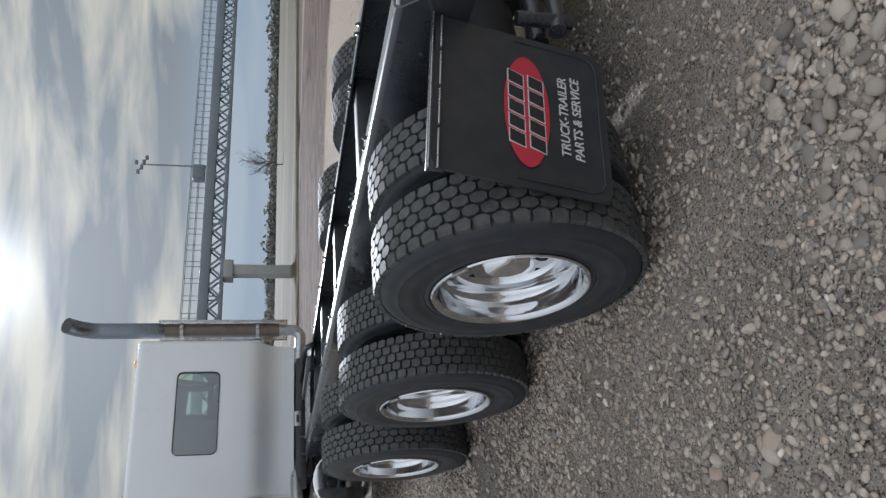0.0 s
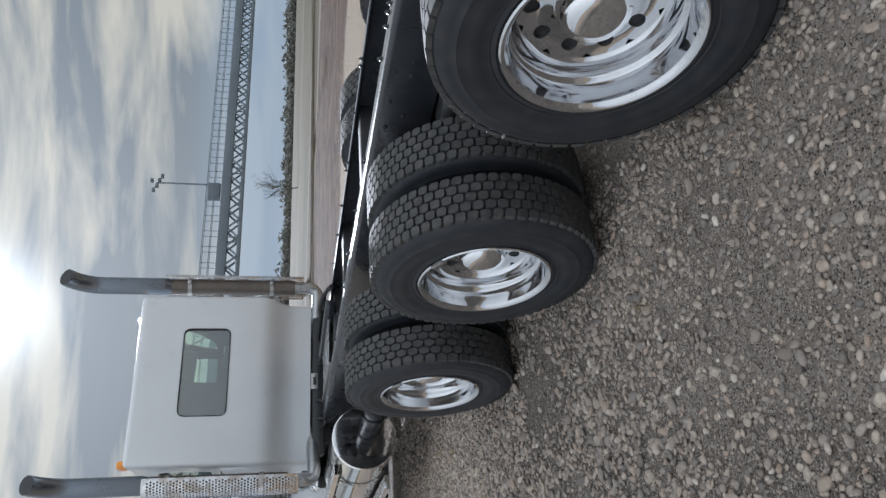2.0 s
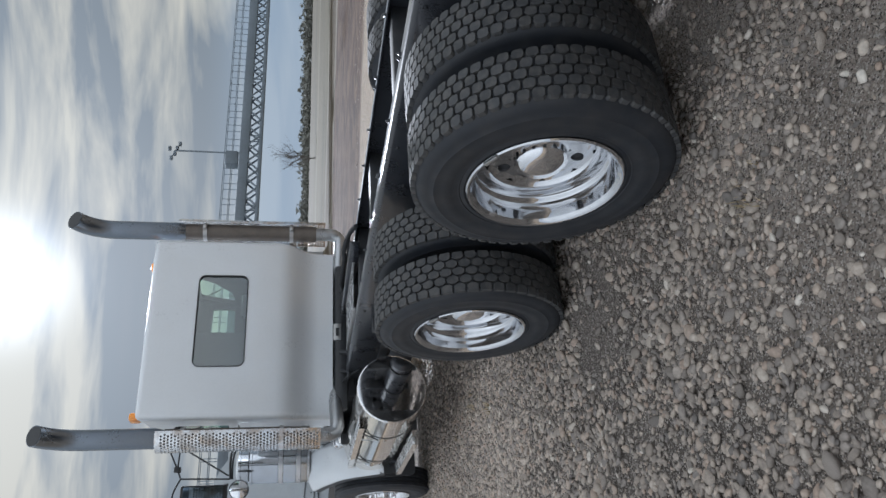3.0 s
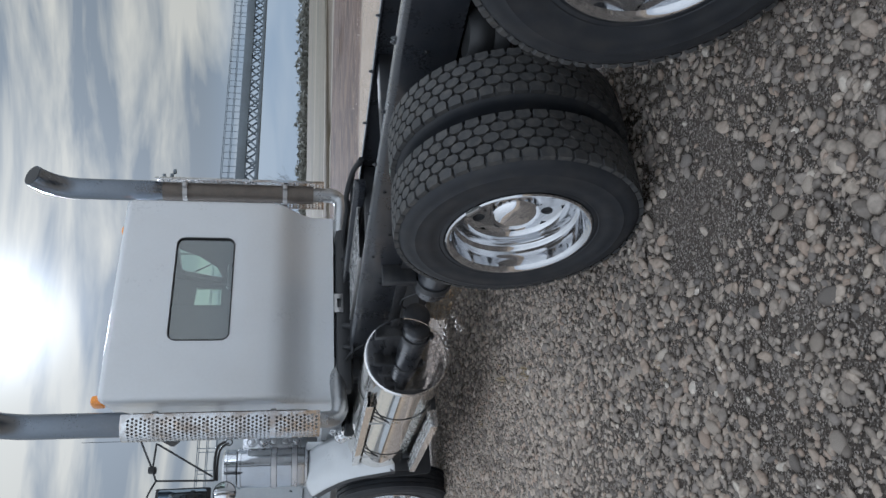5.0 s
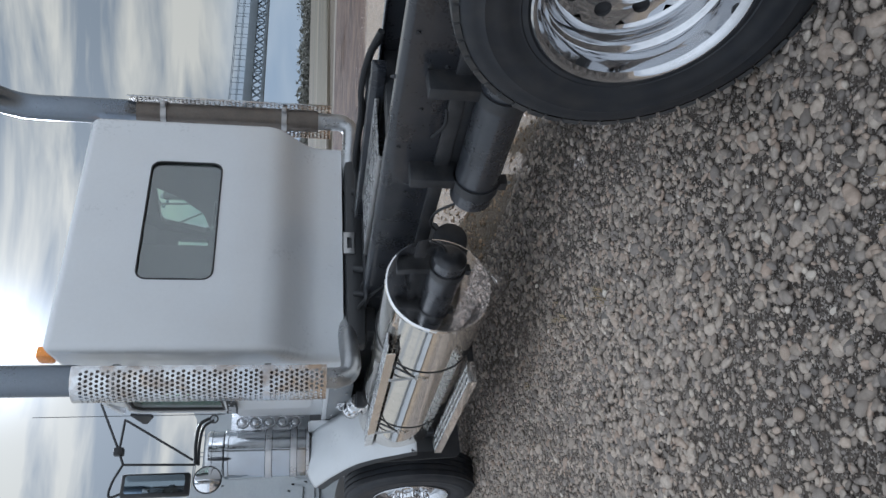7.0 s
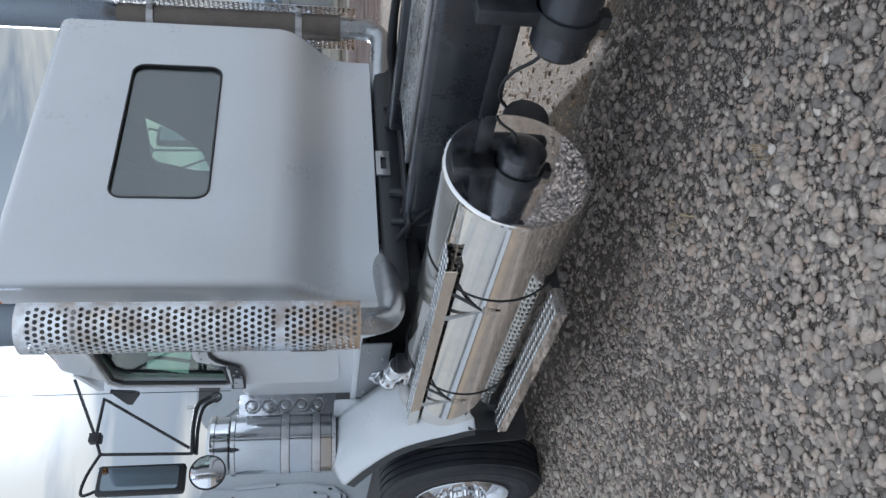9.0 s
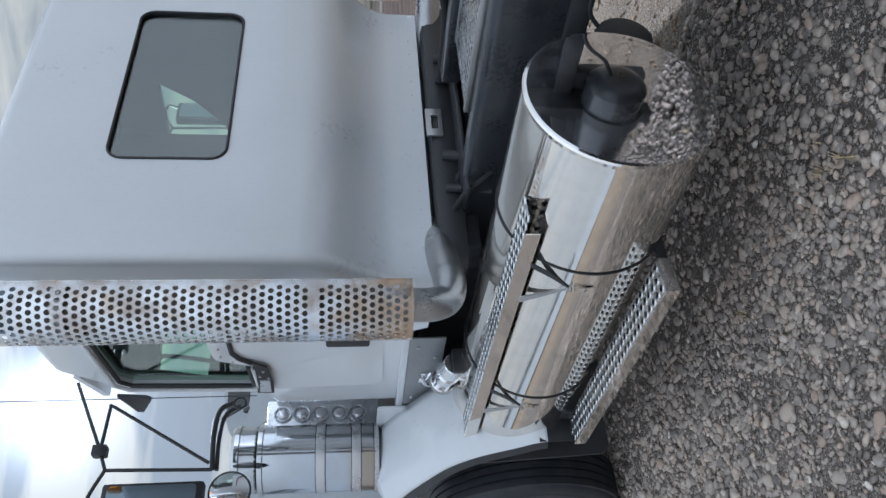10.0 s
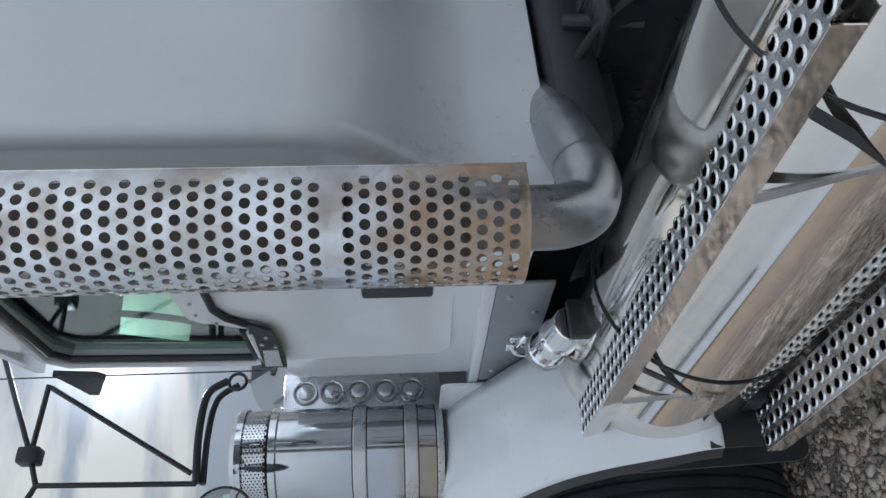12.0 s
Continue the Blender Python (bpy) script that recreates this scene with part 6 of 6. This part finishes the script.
for x in (25.4, -14.6, 65.4, 105.4):
    col = part("support_column", box(x - 0.42, x + 0.42, BY - 0.45, BY + 0.45, -0.1, BLOW - 0.5, 0.05), CONCRETE, gantry, "concrete support column")
    part("column_head", box(x - 0.78, x + 0.78, BY - 0.6, BY + 0.6, BLOW - 0.75, BLOW, 0.06), CONCRETE, col)
mast = part("light_mast", tube([(35.4, BY, BTOP), (35.4, BY, 12.4)], 0.07, 8), GIRDER, gantry, "slim mast with floodlights")
for dx, dz in ((-0.75, 0.35), (-0.3, 0.1), (0.25, -0.05), (0.7, -0.25), (0.2, 0.55)):
    part("floodlight", box(35.4 + dx - 0.16, 35.4 + dx + 0.16, BY - 0.15, BY + 0.15, 12.25 + dz - 0.12, 12.25 + dz + 0.12, 0.03), GIRDER, mast)
part("mast_bar", tube([(34.55, BY, 12.65), (36.2, BY, 11.95)], 0.05, 6), GIRDER, mast)
part("equipment_box", box(34.0, 35.3, BY - 0.5, BY + 0.3, BTOP + 0.1, BTOP + 1.1, 0.05), GIRDER, gantry)


def bare_tree(x, y, height, seed):
    rng = random.Random(seed)
    s = Shape()

    def limb(p, d, length, r, depth):
        pts, q = [p], Vector(p)
        dd = Vector(d)
        for _ in range(4):
            dd = (dd + Vector((rng.uniform(-0.25, 0.25), rng.uniform(-0.25, 0.25), rng.uniform(-0.05, 0.22)))).normalized()
            q = q + dd * length / 4
            pts.append(q.copy())
        s.join(tube(pts, r, 5, caps=False, radii=[r * (1 - 0.18 * k) for k in range(5)]))
        if depth:
            for _ in range(4 if depth > 1 else 5):
                k = rng.randint(1, 4)
                nd = (dd + Vector((rng.uniform(-1, 1), rng.uniform(-1, 1), rng.uniform(-0.2, 0.7)))).normalized()
                limb(pts[k], nd, length * rng.uniform(0.5, 0.8), r * 0.5, depth - 1)

    limb(Vector((0, 0, 0)), Vector((0, 0, 1)), height * 0.42, height * 0.022, 0)
    for _ in range(7):
        limb(Vector((0, 0, height * rng.uniform(0.12, 0.40))), Vector((rng.uniform(-1, 1), rng.uniform(-1, 1), rng.uniform(0.3, 1.1))).normalized(), height * 0.45, height * 0.013, 3)
    tree = empty("bare_tree", "leafless bushy tree standing in the far field", "tree", at=(x, y, -0.1))
    part("crown", s, BARK, tree, "bare grey-brown branches")
    return tree


bare_tree(70.0, 104.0, 5.4, 3)


def strewn(name, label, category, mat, count, place, build, seed):
    rng = random.Random(seed)
    s = Shape()
    for _ in range(count):
        build(s, *place(rng), rng)
    ob = part(name, s, mat, angle=180)
    return tagged(ob, label, category, kind="stuff")


def clump(s, x, y, size, rng):
    """An uneven crown of small leaf-like faces."""
    for _ in range(22):
        a, r, h = rng.uniform(0, 6.28), size * rng.random() ** 0.5, rng.random()
        p = Vector((x + r * math.cos(a) * (1.1 - 0.6 * h), y + r * math.sin(a), size * (0.05 + 1.3 * h * (1 - 0.4 * r / size))))
        e = size * rng.uniform(0.2, 0.45)
        q = [p + Vector((rng.uniform(-e, e), rng.uniform(-e, e), rng.uniform(-e, e) * 0.8)) for _ in range(3)]
        s.add(q, [(0, 1, 2)])


def woods_place(rng):
    az, d = radians(rng.uniform(0, 95)), rng.uniform(330, 430)
    return d * math.sin(az), d * math.cos(az), rng.uniform(1.6, 3.0) * (1.7 if rng.random() < 0.10 else 1)


strewn("far_woods", "low grey-brown line of far bare woods", "woods", WOODS, 6500, woods_place, clump, 5)


def tuft(s, x, y, size, rng):
    for _ in range(7):
        a = rng.uniform(0, 6.28)
        lean = rng.uniform(0.1, 0.6) * size
        b = Vector((x + rng.uniform(-0.3, 0.3) * size, y + rng.uniform(-0.3, 0.3) * size, -0.02))
        w = Vector((math.cos(a + 1.57), math.sin(a + 1.57), 0)) * size * 0.09
        s.add([b - w, b + w, b + Vector((math.cos(a) * lean, math.sin(a) * lean, size * rng.uniform(0.7, 1.2)))], [(0, 1, 2)])


def straw_place(rng):
    spots = ((-1.02, 5.55), (-1.25, 5.0), (-1.45, 6.9), (-1.9, 3.2), (-1.6, 1.1), (-0.3, 4.6), (-1.15, 6.3))
    x, y = spots[rng.randrange(len(spots))]
    return x + rng.gauss(0, 0.05), y + rng.gauss(0, 0.05), rng.uniform(0.03, 0.07)


strewn("straw_tufts", "small bleached straw tufts among the stones", "grass", STRAW, 40, straw_place, tuft, 8)

# ---- gravel, last ----
gravel("gravel_near", ((22000, 0.0035, 0.009, 1), (14000, 0.009, 0.0145, 1), (14500, 0.0135, 0.021, 0), (4400, 0.016, 0.028, 2)), (-3.0, -0.9, -1.8, 9.2), 1)
gravel("gravel_front", ((8000, 0.009, 0.018, 1),), (-2.6, -0.85, 4.0, 8.6), 7)
gravel("gravel_tail", ((700, 0.012, 0.024, 2),), (-1.75, -0.9, -1.65, -0.95), 9)
cobbles(90, 0.021, 0.036, (-1.65, -0.9, -1.65, -1.0), 3)
cobbles(36, 0.022, 0.035, (-2.48, -2.0, -0.62, -0.02), 4)
cobbles(165, 0.022, 0.034, (-2.6, -1.2, 0.3, 7.6), 5)
gravel("gravel_under", ((8000, 0.008, 0.026, 1),), (-0.9, 0.25, 2.6, 8.6), 2)
gravel("gravel_rear", ((7000, 0.006, 0.026, 1),), (-0.9, 0.25, -2.4, 2.6), 5)
gravel("gravel_beyond", ((7000, 0.007, 0.024, 1),), (0.25, 3.2, -2.0, 10.0), 4, SUNLIT_STONE)
gravel("gravel_open", ((2600, 0.008, 0.022, 1),), (-8.5, -3.1, -3.5, 10.5), 6, SUNLIT_STONE)
gravel("gravel_wide", ((6000, 0.006, 0.019, 1),), (3.0, 14.0, -3.0, 18.0), 3)
